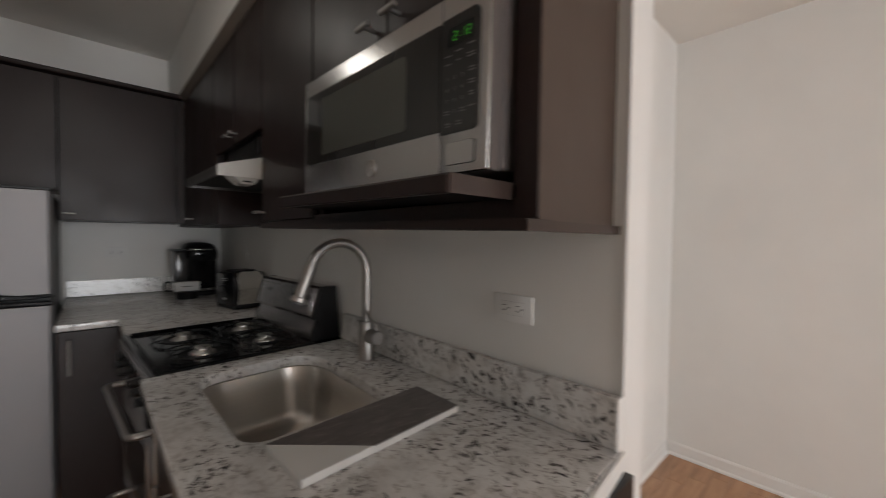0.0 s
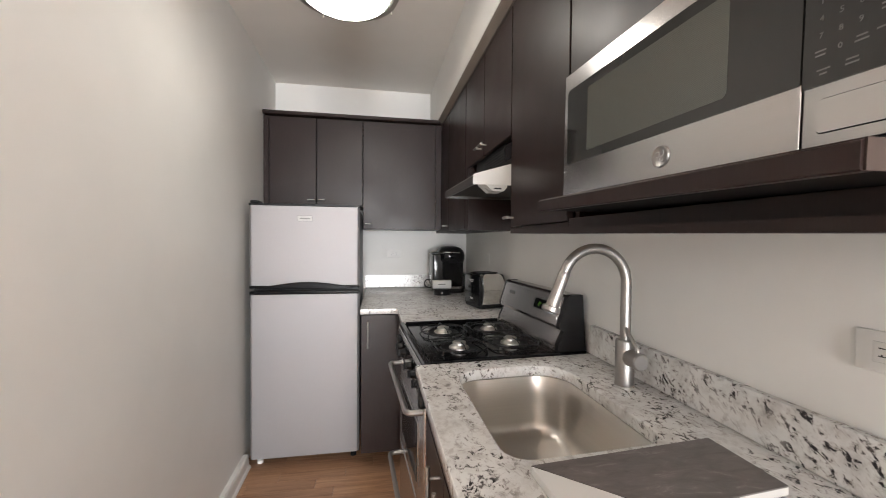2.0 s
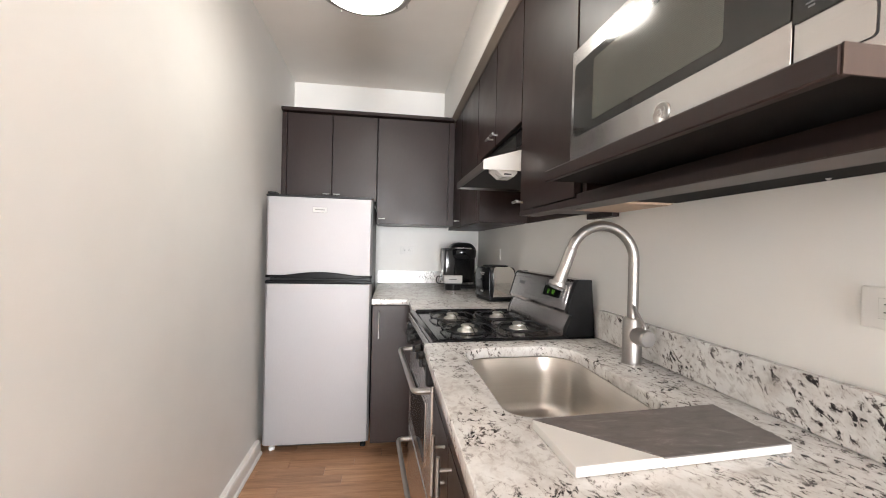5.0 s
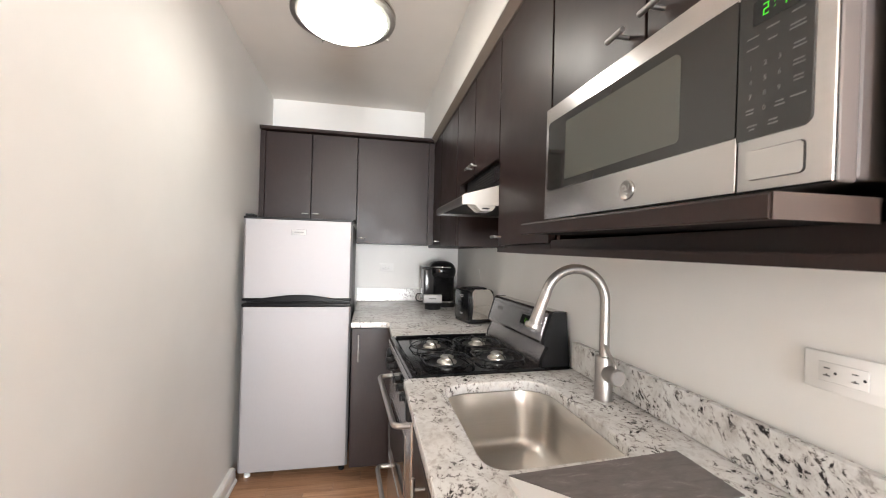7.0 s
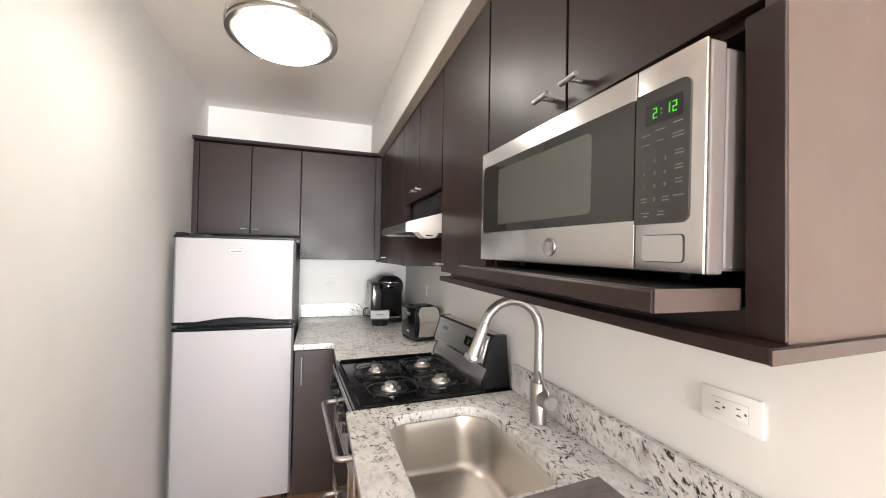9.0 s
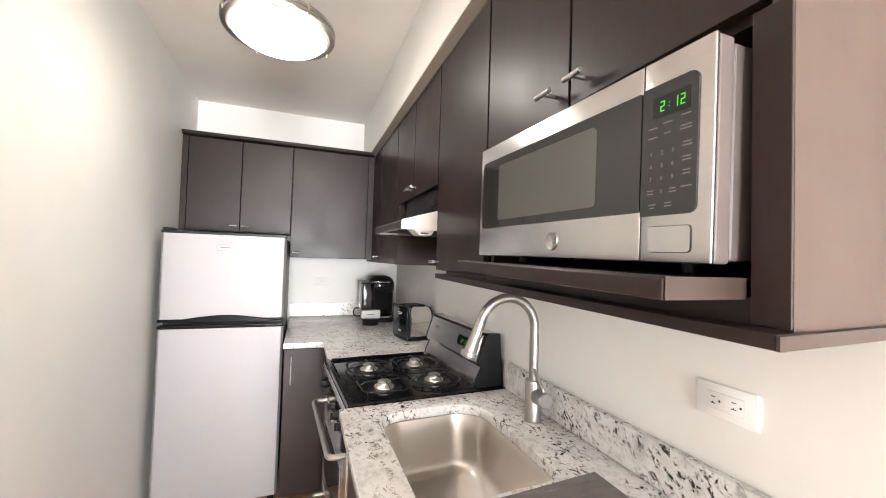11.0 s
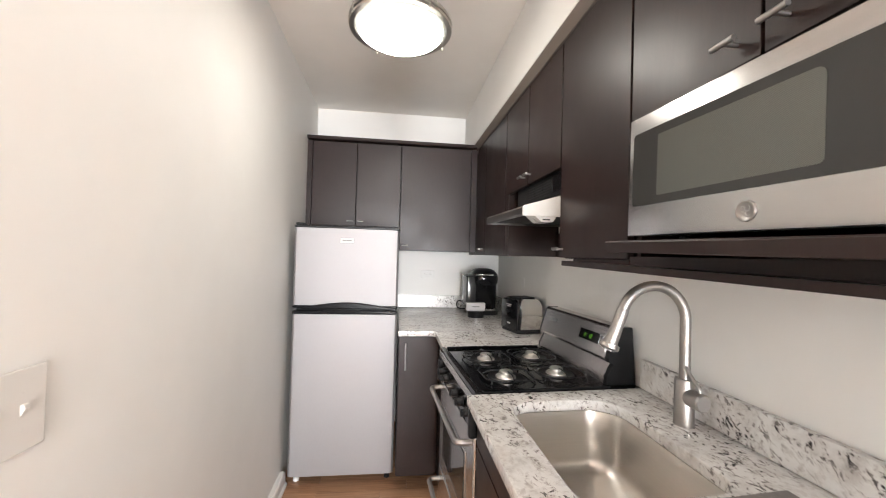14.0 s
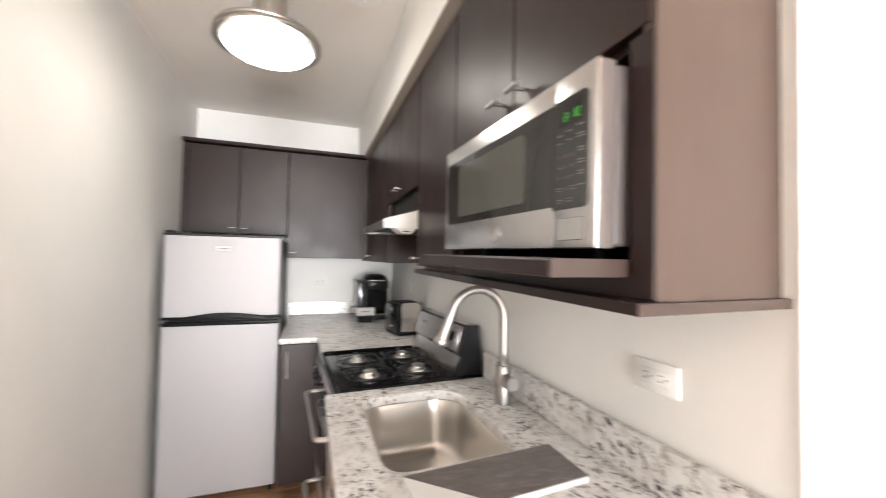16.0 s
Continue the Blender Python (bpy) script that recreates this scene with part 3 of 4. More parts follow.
# control panel, knobs
part("control_panel", prism([(0.352, 0.785), (0.325, 0.785), (0.322, 0.873), (0.352, 0.873)], 1, SY + 0.002, EY - 0.002), GLOSS, st, "black control panel")
part("front_trim", prism([(0.3155, 0.879), (0.3135, 0.884), (0.3135, 0.905), (0.3155, 0.909)], 1, SY + 0.001, EY - 0.001), STEEL_Y, st, "stainless edge strip")
for i, ky in enumerate((1.600, 1.690, 1.780, 1.950, 2.040)):
    k = part("knob", lathe([(0.0, -0.024), (0.011, -0.024), (0.0135, -0.021), (0.015, -0.006), (0.019, -0.003), (0.019, 0.0)], (0.3235, ky, 0.832), "x", 22), BLACK, st, "black burner knob", 40)
    part("grip", box((0.291, ky - 0.003, 0.819), (0.304, ky + 0.003, 0.845), 0.002), BLACK, k)
for cy in (SY + 0.002, EY - 0.030):
    part("panel_end_cap", box((0.304, cy, 0.772), (0.345, cy + 0.028, 0.874), 0.012, 3), BLACK, st, "rounded black plastic end cap")
# oven door with window and handle
door = part("oven_door", box((0.322, SY + 0.004, 0.405), (0.350, EY - 0.004, 0.780), 0.006), STEEL_Y, st, "stainless oven door")
part("window_frame", box((0.3185, SY + 0.095, 0.470), (0.3225, EY - 0.095, 0.690), 0.002), STEEL_Y, door)
part("window", box((0.3165, SY + 0.108, 0.482), (0.3188, EY - 0.108, 0.678)), SMOKED, door, "smoked glass oven window")
def loop_handle(y0, y1, z, parent, drop=0.0, stand=0.05):
    p = bend([(0.324, y0, z), (0.322 - stand, y0, z - drop), (0.322 - stand, y1, z - drop), (0.324, y1, z)], 0.028)
    return part("handle", tube(p, 0.0098, 14), NICKEL, parent, "rounded satin metal handle", 40)


loop_handle(SY + 0.035, EY - 0.035, 0.752, door)
dr = part("drawer", box((0.322, SY + 0.004, 0.090), (0.350, EY - 0.004, 0.398), 0.006), STEEL_Y, st, "stainless broiler drawer")
loop_handle(SY + 0.035, EY - 0.035, 0.345, dr)
# backguard
prof = [(0.798, 0.915), (0.800, 0.940), (0.822, 0.985), (0.806, 0.992), (0.803, 1.003), (0.834, 1.102), (0.844, 1.110), (0.890, 1.110), (0.906, 0.915)]
bg = part("backguard", prism(prof, 1, SY + 0.057, EY - 0.008), DARK_STEEL, st, "stainless backguard with clock", 25)
cap = [(0.7965, 0.915), (0.7985, 0.941), (0.8205, 0.985), (0.8045, 0.992), (0.8015, 1.003), (0.8325, 1.103), (0.8435, 1.1115), (0.891, 1.1115), (0.907, 0.915)]
part("end_cap", prism(cap, 1, SY + 0.034, SY + 0.0565), BLACK, st, "black plastic end cap")
part("end_cap", prism(cap, 1, EY - 0.0075, EY - 0.001), BLACK, st, "black plastic end cap")
LEAN_M = Matrix.Translation((0.8195, 1.82, 1.0575)) @ Matrix.Rotation(math.atan2(0.033, 0.109), 4, "Y")
def on_guard(y0, y1, z0, z1, d0, d1, r=0.0):
    bm = box((-d1, y0, z0), (-d0, y1, z1), r)
    bmesh.ops.transform(bm, matrix=LEAN_M, verts=bm.verts)
    return bm


part("control_plate", on_guard(-0.225, 0.240, -0.040, 0.034, 0.0004, 0.0022, 0.0008), DARK_STEEL, bg, "silver control plate")
part("clock_bezel", on_guard(-0.205, -0.030, -0.032, 0.024, 0.0023, 0.0033, 0.0004), STEEL_Y, bg, "raised steel clock bezel")
part("clock_window", on_guard(-0.178, -0.046, -0.022, 0.016, 0.0034, 0.0046, 0.001), GLOSS, bg, "dark clock window")
bm = digits("2:12", 0.056, 0.0155, lambda u, v, w: (-(0.0047 + 0.0006 * w), -0.082 - u, -0.012 + v))
bmesh.ops.transform(bm, matrix=LEAN_M, verts=bm.verts)
part("clock_digits", bm, RANGE_GLOW, bg, "glowing green clock digits")
part("name_bar", on_guard(0.150, 0.205, 0.000, 0.014, 0.0024, 0.0032), GREY_PLASTIC, bg)
for kz in (-0.016, -0.004, 0.008):
    part("button", on_guard(-0.197, -0.187, kz - 0.004, kz + 0.004, 0.0034, 0.0044, 0.0006), GREY_PLASTIC, bg)
# the range stands slightly askew between the worktops
st.matrix_basis = Matrix.Translation((0.31, 1.816, 0)) @ Matrix.Rotation(0.0645, 4, "Z") @ Matrix.Translation((0.31, 0.004, 0))

# ---- refrigerator ----
fx0, fx1, fy = -0.498, 0.098, 2.628
fr = thing("refrigerator", (-0.2, 2.95, 0), "silver top-freezer refrigerator with black trim", "refrigerator")
part("cabinet", box((fx0 + 0.006, fy + 0.062, 0.04), (fx1 - 0.006, 3.40, 1.483), 0.006), FRIDGE_SIDE, fr, "charcoal side body")
part("gasket", box((fx0 + 0.012, fy + 0.05, 0.075), (fx1 - 0.012, fy + 0.0615, 1.480)), BLACK, fr)
def fridge_door(z0, z1, name):
    pts = [(fx0, fy + 0.050), (fx0, fy + 0.012), (fx0 + 0.012, fy + 0.002), (fx0 + 0.06, fy), (fx1 - 0.06, fy), (fx1 - 0.012, fy + 0.002), (fx1, fy + 0.012), (fx1, fy + 0.050)]
    return part(name, prism(pts, 2, z0, z1), FRIDGE, fr, "silver enamelled steel door", 25)


low = fridge_door(0.060, 0.985, "fridge_door")
upp = fridge_door(1.036, 1.482, "freezer_door")
part("top_cap", box((fx0 - 0.001, fy - 0.001, 1.4825), (fx1 + 0.001, fy + 0.055, 1.496), 0.004), BLACK, upp)
part("hinge_cover", box((fx0 + 0.005, fy + 0.004, 1.4965), (fx0 + 0.05, fy + 0.08, 1.510), 0.004), BLACK, fr)
for nm, zz0, zz1, own in (("upper_trim", 1.020, 1.0355, upp), ("lower_trim", 0.9855, 1.004, low)):
    part(nm, box((fx0 - 0.001, fy - 0.001, zz0), (fx1 + 0.001, fy + 0.050, zz1), 0.007, 4), FRIDGE_TRIM, own, "black door edge trim")
n = 16
arch = [(fx0 + 0.05 + 0.51 * k / n, 1.030 + 0.026 * math.sin(math.pi * k / n) ** 1.4) for k in range(n + 1)]
arch += [(fx1 - 0.036, 1.018), (fx0 + 0.05, 1.018)]
part("freezer_handle", prism(arch, 1, fy - 0.016, fy - 0.0015, 0.0045), FRIDGE_TRIM, upp, "glossy black arched handle grip")
dip = [(fx0 + 0.05 + 0.51 * k / n, 0.990 + 0.008 * math.sin(math.pi * k / n)) for k in range(n + 1)][::-1]
part("fridge_handle", prism([(fx0 + 0.05, 1.0065), (fx1 - 0.036, 1.0065)] + dip, 1, fy - 0.012, fy - 0.0015, 0.0025), FRIDGE_TRIM, low, "glossy black lower handle grip")
pl = part("name_plate", box((-0.243, fy - 0.0022, 1.398), (-0.163, fy - 0.0002, 1.430), 0.0008), GREY_PLASTIC, upp, "small grey name plate")
part("plate_face", box((-0.2415, fy - 0.0028, 1.3995), (-0.1645, fy - 0.0023, 1.4285)), SILVER, pl)
part("name_bar", box((-0.230, fy - 0.0034, 1.411), (-0.176, fy - 0.0029, 1.417)), GREY_PLASTIC, pl)
for xx in (fx0 + 0.035, fx1 - 0.035):
    part("levelling_foot", lathe([(0.0, 0.001), (0.017, 0.001), (0.017, 0.018), (0.009, 0.022), (0.009, 0.042)], (xx, fy + 0.075, 0), sides=16), PLATE if xx < 0 else BLACK, fr, "white levelling foot" if xx < 0 else "black levelling foot", 40)
part("kick_grille", box((fx0 + 0.06, fy + 0.085, 0.012), (fx1 - 0.06, fy + 0.095, 0.055)), BLACK, fr)

# ---- wall cabinets on the sink wall ----
D, ZT = 0.655, 2.121
UB = 1.343
def wall_cabinet(y0, y1, z0, label):
    return thing("wall_cabinet", (0.8, (y0 + y1) / 2, z0), label, "cabinet", "wall cabinets")


def leaf(parent, y0, y1, z0, z1, name="door"):
    return part(name, box((D, y0 + 0.0034, z0), (D + 0.0185, y1 - 0.0034, z1), 0.0012), ESPRESSO, parent)


def knob_pull(parent, y, z, length=0.046):
    """A short bar pull standing out of a door on the sink wall, laid along the wall."""
    bm = tube([(D - 0.028, y - length / 2, z), (D - 0.028, y + length / 2, z)], 0.0052, 12)
    tube([(D + 0.001, y, z), (D - 0.028, y, z)], 0.0042, 10, bm)
    return part("handle", bm, NICKEL, parent, "short brushed nickel bar pull", 40)


mwc = wall_cabinet(0.551, 1.245, UB, "espresso wall cabinet with a microwave niche")
part("end_panel", prism([(D + 0.0035, 0.549), (XW - 0.003, 0.566), (XW - 0.003, 0.5698), (D + 0.0035, 0.5698)], 2, 1.3237, ZT), ESPRESSO_EDGE, mwc, "brown laminate end panel")
part("inner_panel", box((D + 0.019, 1.2255, UB), (XW - 0.003, 1.243, ZT)), ESPRESSO, mwc)
part("top_panel", box((D + 0.02, 0.570, ZT - 0.02), (XW - 0.003, 1.225, ZT)), ESPRESSO, mwc)
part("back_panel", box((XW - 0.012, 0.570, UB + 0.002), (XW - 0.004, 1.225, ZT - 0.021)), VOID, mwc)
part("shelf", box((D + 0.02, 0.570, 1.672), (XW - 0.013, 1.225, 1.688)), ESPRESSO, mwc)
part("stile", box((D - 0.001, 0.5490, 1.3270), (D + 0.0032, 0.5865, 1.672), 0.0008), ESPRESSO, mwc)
# near-black floor: the shade under the niche is put into its colour
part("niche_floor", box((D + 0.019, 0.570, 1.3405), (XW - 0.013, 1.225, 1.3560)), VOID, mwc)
part("niche_rail", box((D + 0.0036, 0.5700, 1.3180), (D + 0.018, 1.2465, 1.3560), 0.001), ESPRESSO, mwc)
TILT = Matrix.Translation((0, 0.86, 1.380)) @ Matrix.Rotation(0.018, 4, "X") @ Matrix.Translation((0, -0.86, -1.380))
# tray board is near-black all over, so its underside stays dark
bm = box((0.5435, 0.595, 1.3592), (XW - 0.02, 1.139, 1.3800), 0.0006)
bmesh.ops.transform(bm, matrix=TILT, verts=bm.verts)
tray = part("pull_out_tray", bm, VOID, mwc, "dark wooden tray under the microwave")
bm = prism([(0.5433, 1.3575), (0.5330, 1.3575), (0.531, 1.3590), (0.531, 1.3785), (0.5320, 1.3798), (0.5345, 1.3805), (0.536, 1.3822), (0.5433, 1.3822)], 1, 0.5935, 1.141)
bmesh.ops.transform(bm, matrix=TILT, verts=bm.verts)
part("front_lip", bm, ESPRESSO, tray)
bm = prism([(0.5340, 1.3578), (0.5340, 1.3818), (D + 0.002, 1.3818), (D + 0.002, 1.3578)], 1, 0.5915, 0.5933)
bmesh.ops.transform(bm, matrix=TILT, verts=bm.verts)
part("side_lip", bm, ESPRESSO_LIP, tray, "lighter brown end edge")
d = leaf(mwc, 0.556, 0.903, 1.684, ZT - 0.004)
knob_pull(d, 0.862, 1.722)
d = leaf(mwc, 0.903, 1.247, 1.684, ZT - 0.004)
knob_pull(d, 0.950, 1.722)
# here and below: near-black sheet behind the doors, shade painted into their gaps
part("gap_shade", box((D + 0.0190, 0.570, 1.690), (D + 0.0198, 1.225, ZT - 0.004)), VOID, mwc)

tall = wall_cabinet(1.247, 1.655, UB, "espresso wall cabinet with one tall door")
part("body", box((D + 0.021, 1.2485, UB + 0.003), (XW - 0.003, 1.6515, ZT)), ESPRESSO, tall)
part("bottom_panel", box((D + 0.034, 1.250, UB - 0.004), (XW - 0.004, 1.478, UB + 0.0025)), BIRCH, tall, "raw birch underside")
d = leaf(tall, 1.249, 1.655, UB + 0.006, ZT - 0.004)
knob_pull(d, 1.625, 1.378)
part("gap_shade", box((D + 0.0190, 1.249, UB + 0.006), (D + 0.0207, 1.655, ZT - 0.004)), VOID, tall)

over = wall_cabinet(1.655, 2.345, 1.69, "espresso cabinet over the range hood")
part("body", box((D + 0.021, 1.654, 1.694), (XW - 0.003, 2.345, ZT)), ESPRESSO, over)
d = leaf(over, 1.657, 2.000, 1.671, ZT - 0.004)
knob_pull(d, 1.965, 1.708)
d = leaf(over, 2.000, 2.347, 1.671, ZT - 0.004)
knob_pull(d, 2.040, 1.708)
part("gap_shade", box((D + 0.0190, 1.657, 1.700), (D + 0.0207, 2.345, ZT - 0.004)), VOID, over)

cor = wall_cabinet(2.30, 3.09, 1.352, "espresso corner wall cabinet")
part("body", box((D + 0.021, 2.350, 1.352), (XW - 0.003, 3.46, ZT)), ESPRESSO, cor)
part("side_panel", box((D + 0.001, 2.280, 1.352), (XW - 0.003, 2.2985, 1.690), 0.001), ESPRESSO, cor)
part("side_rail", box((D + 0.0005, 2.300, 1.352), (D + 0.0185, 2.349, 1.686), 0.001), ESPRESSO, cor)
d = leaf(cor, 2.350, 2.818, 1.358, ZT - 0.004)
d = leaf(cor, 2.818, 3.093, 1.358, ZT - 0.004)
knob_pull(d, 2.870, 1.392)
part("gap_shade", box((D + 0.0190, 2.352, 1.360), (D + 0.0207, 3.09, ZT - 0.004)), VOID, cor)
part("hood_back_panel", box((XW - 0.016, 1.662, 1.352), (XW - 0.003, 2.279, 1.474)), ESPRESSO, cor)

# light valance under the run, and the crown moulding above
SAG = Matrix.Translation((0, 0.54, 1.306)) @ Matrix.Rotation(0.014, 4, "X") @ Matrix.Translation((0, -0.54, -1.306))
bm = prism([(0.6185, 1.3090), (0.6185, 1.3245), (0.684, 1.3245), (0.684, 1.3090)], 1, 0.5425, 1.552)
bmesh.ops.transform(bm, matrix=SAG, verts=bm.verts)
bmesh.ops.bevel(bm, geom=bm.edges, offset=0.001, segments=2, affect="EDGES")
solid("valance", bm, ESPRESSO, "brown wooden valance board under the wall cabinets", "valance")
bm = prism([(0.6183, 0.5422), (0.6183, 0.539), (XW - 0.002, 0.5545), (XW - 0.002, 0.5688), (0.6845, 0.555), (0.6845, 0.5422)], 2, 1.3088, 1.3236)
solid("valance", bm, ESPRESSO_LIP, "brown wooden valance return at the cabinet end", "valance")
solid("mounting_rail", box((D + 0.004, 1.2485, 1.3290), (D + 0.018, 1.552, UB + 0.0045), 0.001), ESPRESSO, "dark recessed rail behind the valance", "rail")
solid("mounting_rail", box((XW - 0.030, 1.48, 1.3265), (XW - 0.004, 1.64, UB + 0.002), 0.002), ESPRESSO, "dark wooden mounting rail under the cabinets", "rail")
# sloped taupe face imitates the lamp's reflection along the brown moulding
bm = prism([(0.622, 2.1464), (0.622, 2.141), (0.650, 2.1215), (XW - 0.004, 2.1215), (XW - 0.004, 2.1464)], 1, 0.552, 3.072)
solid("crown_moulding", bm, LIT_CROWN, "brown crown moulding over the wall cabinets, lamp sheen painted in taupe", "moulding")
bm = prism([(3.062, 2.134), (3.066, 2.126), (3.085, 2.1225), (YB - 0.004, 2.1225), (YB - 0.004, 2.146), (3.062, 2.146)], 0, left_x(3.1) + 0.004, 0.645)
solid("crown_moulding", bm, ESPRESSO, "espresso crown moulding over the refrigerator", "moulding")

# ---- wall cabinets on the back wall ----
YF = 3.095
def back_leaf(parent, x0, x1, z0, z1, hx):
    d = part("door", box((x0 + 0.0028, YF, z0), (x1 - 0.0028, YF + 0.0185, z1), 0.0012), ESPRESSO, parent)
    bm = tube([(hx - 0.022, YF - 0.022, z0 + 0.032), (hx + 0.022, YF - 0.022, z0 + 0.032)], 0.0048, 10)
    tube([(hx, YF + 0.001, z0 + 0.032), (hx, YF - 0.022, z0 + 0.032)], 0.004, 8, bm)
    part("handle", bm, NICKEL, d, "short brushed nickel bar pull", 40)


bf = thing("wall_cabinet", (-0.23, 3.28, 1.53), "espresso cabinet above the refrigerator", "cabinet", "wall cabinets")
part("body", box((-0.513, YF + 0.02, 1.528), (0.098, YB - 0.003, ZT)), ESPRESSO, bf)
part("filler", box((left_x(3.1) + 0.003, YF + 0.001, 1.528), (-0.516, YF + 0.019, ZT - 0.002)), ESPRESSO, bf)
back_leaf(bf, -0.515, -0.210, 1.532, ZT - 0.004, -0.245)
back_leaf(bf, -0.210, 0.099, 1.532, ZT - 0.004, -0.176)
part("gap_shade", box((-0.512, YF + 0.0188, 1.534), (0.097, YF + 0.0198, ZT - 0.006)), VOID, bf)
bc = thing("wall_cabinet", (0.38, 3.28, 1.37), "espresso wall cabinet beside the corner", "cabinet", "wall cabinets")
part("body", box((0.101, YF + 0.02, 1.370), (0.654, YB - 0.003, ZT)), ESPRESSO, bc)
back_leaf(bc, 0.101, 0.610, 1.374, ZT - 0.004, 0.138)
part("gap_shade", box((0.102, YF + 0.0188, 1.376), (0.610, YF + 0.0198, ZT - 0.006)), VOID, bc)
part("filler", box((0.612, YF + 0.001, 1.370), (0.653, YF + 0.019, ZT - 0.002)), ESPRESSO, bc)

# ---- range hood ----
H0, H1 = 1.661, 2.205
hd = thing("range_hood", (0.8, 1.97, 1.47), "under-cabinet range hood with almond visor", "range hood")
part("upper_body", box((D + 0.022, H0, 1.584), (XW - 0.02, H1, 1.676), 0.003), BLACK, hd, "dark grille housing")
bm = bmesh.new()
shell = [(0.524, 1.494), (0.521, 1.500), (0.521, 1.522), (0.528, 1.530), (D + 0.02, 1.5735), (XW - 0.02, 1.5735)]
inner = [(XW - 0.02, 1.5700), (D + 0.02, 1.5700), (0.530, 1.526), (0.525, 1.519), (0.525, 1.500), (0.530, 1.494)]
prism(shell + inner, 1, H0 + 0.0042, H1 - 0.0042, bm=bm)
cheek = shell + [(XW - 0.02, 1.494)]
prism(cheek, 1, H1 - 0.004, H1, bm=bm)
def hood_lean(bm):
    """The far end of the hood hangs slightly higher."""
    for v in bm.verts:
        v.co.z += 0.016 * (v.co.y - H0)
    return bm


part("visor", hood_lean(bm), HOOD_STEEL, hd, "dark metallic sloping visor", 20)
part("end_cheek", prism([(0.5215, 1.494), (0.5205, 1.500), (0.5205, 1.523), (0.522, 1.528), (0.528, 1.5315), (D + 0.02, 1.5745), (XW - 0.02, 1.5745), (XW - 0.02, 1.494)], 1, H0, H0 + 0.004), ALMOND, hd, "almond enamelled end cheek")
part("filter", box((0.54, H0 + 0.02, 1.512), (XW - 0.04, H1 - 0.02, 1.518)), SLOT, hd, "dark recessed grease filter")
part("lamp_lens", prism([(0.566, 1.5115), (0.566, 1.502), (0.588, 1.484), (0.598, 1.476), (0.640, 1.476), (0.652, 1.490), (0.652, 1.5115)], 1, H0 + 0.02, H0 + 0.10), ALMOND, hd, "almond plastic lamp lens")
part("lens_mark", box((0.602, H0 + 0.0192, 1.4815), (0.630, H0 + 0.0199, 1.4865)), SLOT, hd)
for k in range(3):
    for j in range(6):
        y0 = 1.79 + k * 0.088
        part("grille_slot", box((D + 0.020, y0, 1.600 + j * 0.011), (D + 0.0218, y0 + 0.08, 1.605 + j * 0.011)), SLOT, hd)
part("switch_plate", box((D + 0.019, 1.67, 1.600), (D + 0.0218, 1.775, 1.662), 0.001), GLOSS, hd)

# ---- microwave ----
SEAM = 0.684
M0, M1, MZ0, MZ1, MX = 0.591, 1.160, 1.399, 1.656, 0.598
mw = thing("microwave", (0.78, 0.87, 1.384), "stainless steel countertop microwave on a tray", "microwave")
part("control_housing", box((MX + 0.0065, M0 + 0.0004, MZ0 + 0.0005), (MX + 0.031, SEAM - 0.001, MZ1 - 0.0005), 0.003, 3), COLUMN, mw, "taupe side of the control column")
part("door_edge", box((MX + 0.0065, SEAM + 0.001, MZ0 + 0.0005), (MX + 0.031, M1 - 0.0005, MZ1 - 0.0005), 0.003, 3), STEEL, mw)
part("case", box((MX + 0.0335, M0 + 0.0025, MZ0 + 0.004), (XW - 0.03, M1 - 0.004, MZ1 - 0.004), 0.004), CASE, mw, "grey painted steel case")
for yy in (M0 + 0.09, M1 - 0.06):
    for xx in (MX + 0.09, XW - 0.08):
        part("foot", lathe([(0.0, 0.002), (0.009, 0.002), (0.009, 0.0145), (0.0, 0.0215)], (xx, yy, 1.384), sides=14), SLOT, mw)
dframe = part("door", box((MX, SEAM + 0.001, MZ0), (MX + 0.006, M1, MZ1), 0.0016, 3), STEEL_Y, mw, "stainless door frame", 40)
win = [(y, z) for y, z in rounded(SEAM + 0.001, M1 - 0.016, MZ0 + 0.064, MZ1 - 0.036, [0.002, 0.010, 0.010, 0.002], 5)]
wp = part("window", prism(win, 0, MX - 0.0022, MX + 0.0005), SMOKED, dframe, "smoked glass window")
scr = rounded(0.765, 1.066, MZ0 + 0.080, MZ1 - 0.054, [0.008, 0.004, 0.004, 0.012], 4)
part("screen", prism(scr, 0, MX - 0.0030, MX - 0.0023), MESHED, wp, "fine perforated screen")
lg = part("emblem", lathe([(0.0, -0.0018), (0.0130, -0.0018), (0.0142, -0.0028), (0.0160, -0.0026), (0.0166, 0.0)], (MX, 0.870, MZ0 + 0.030), "x", 28), NICKEL, dframe, "round metal emblem", 40)
bm = bmesh.new()
for q0, cy, cz_ in ((30, 0.8745, 0.0335), (210, 0.8655, 0.0265), (120, 0.8665, 0.0345)):
    tube([(MX - 0.0020, cy + 0.0042 * math.cos(radians(q0 + k)), MZ0 + cz_ + 0.0042 * math.sin(radians(q0 + k))) for k in range(0, 271, 30)], 0.0008, 6, bm)
part("relief", bm, SILVER, lg)
cp = part("control_side", box((MX, M0, MZ0), (MX + 0.006, SEAM - 0.001, MZ1), 0.0016, 3), STEEL_Y, mw, "stainless control column", 40)
pan = rounded(M0 + 0.017, SEAM - 0.0012, MZ0 + 0.058, MZ1 - 0.034, [0.010, 0.002, 0.002, 0.010], 5)
kp = part("keypad", prism(pan, 0, MX - 0.0022, MX + 0.0005), SMOKED, cp, "dark touch keypad")
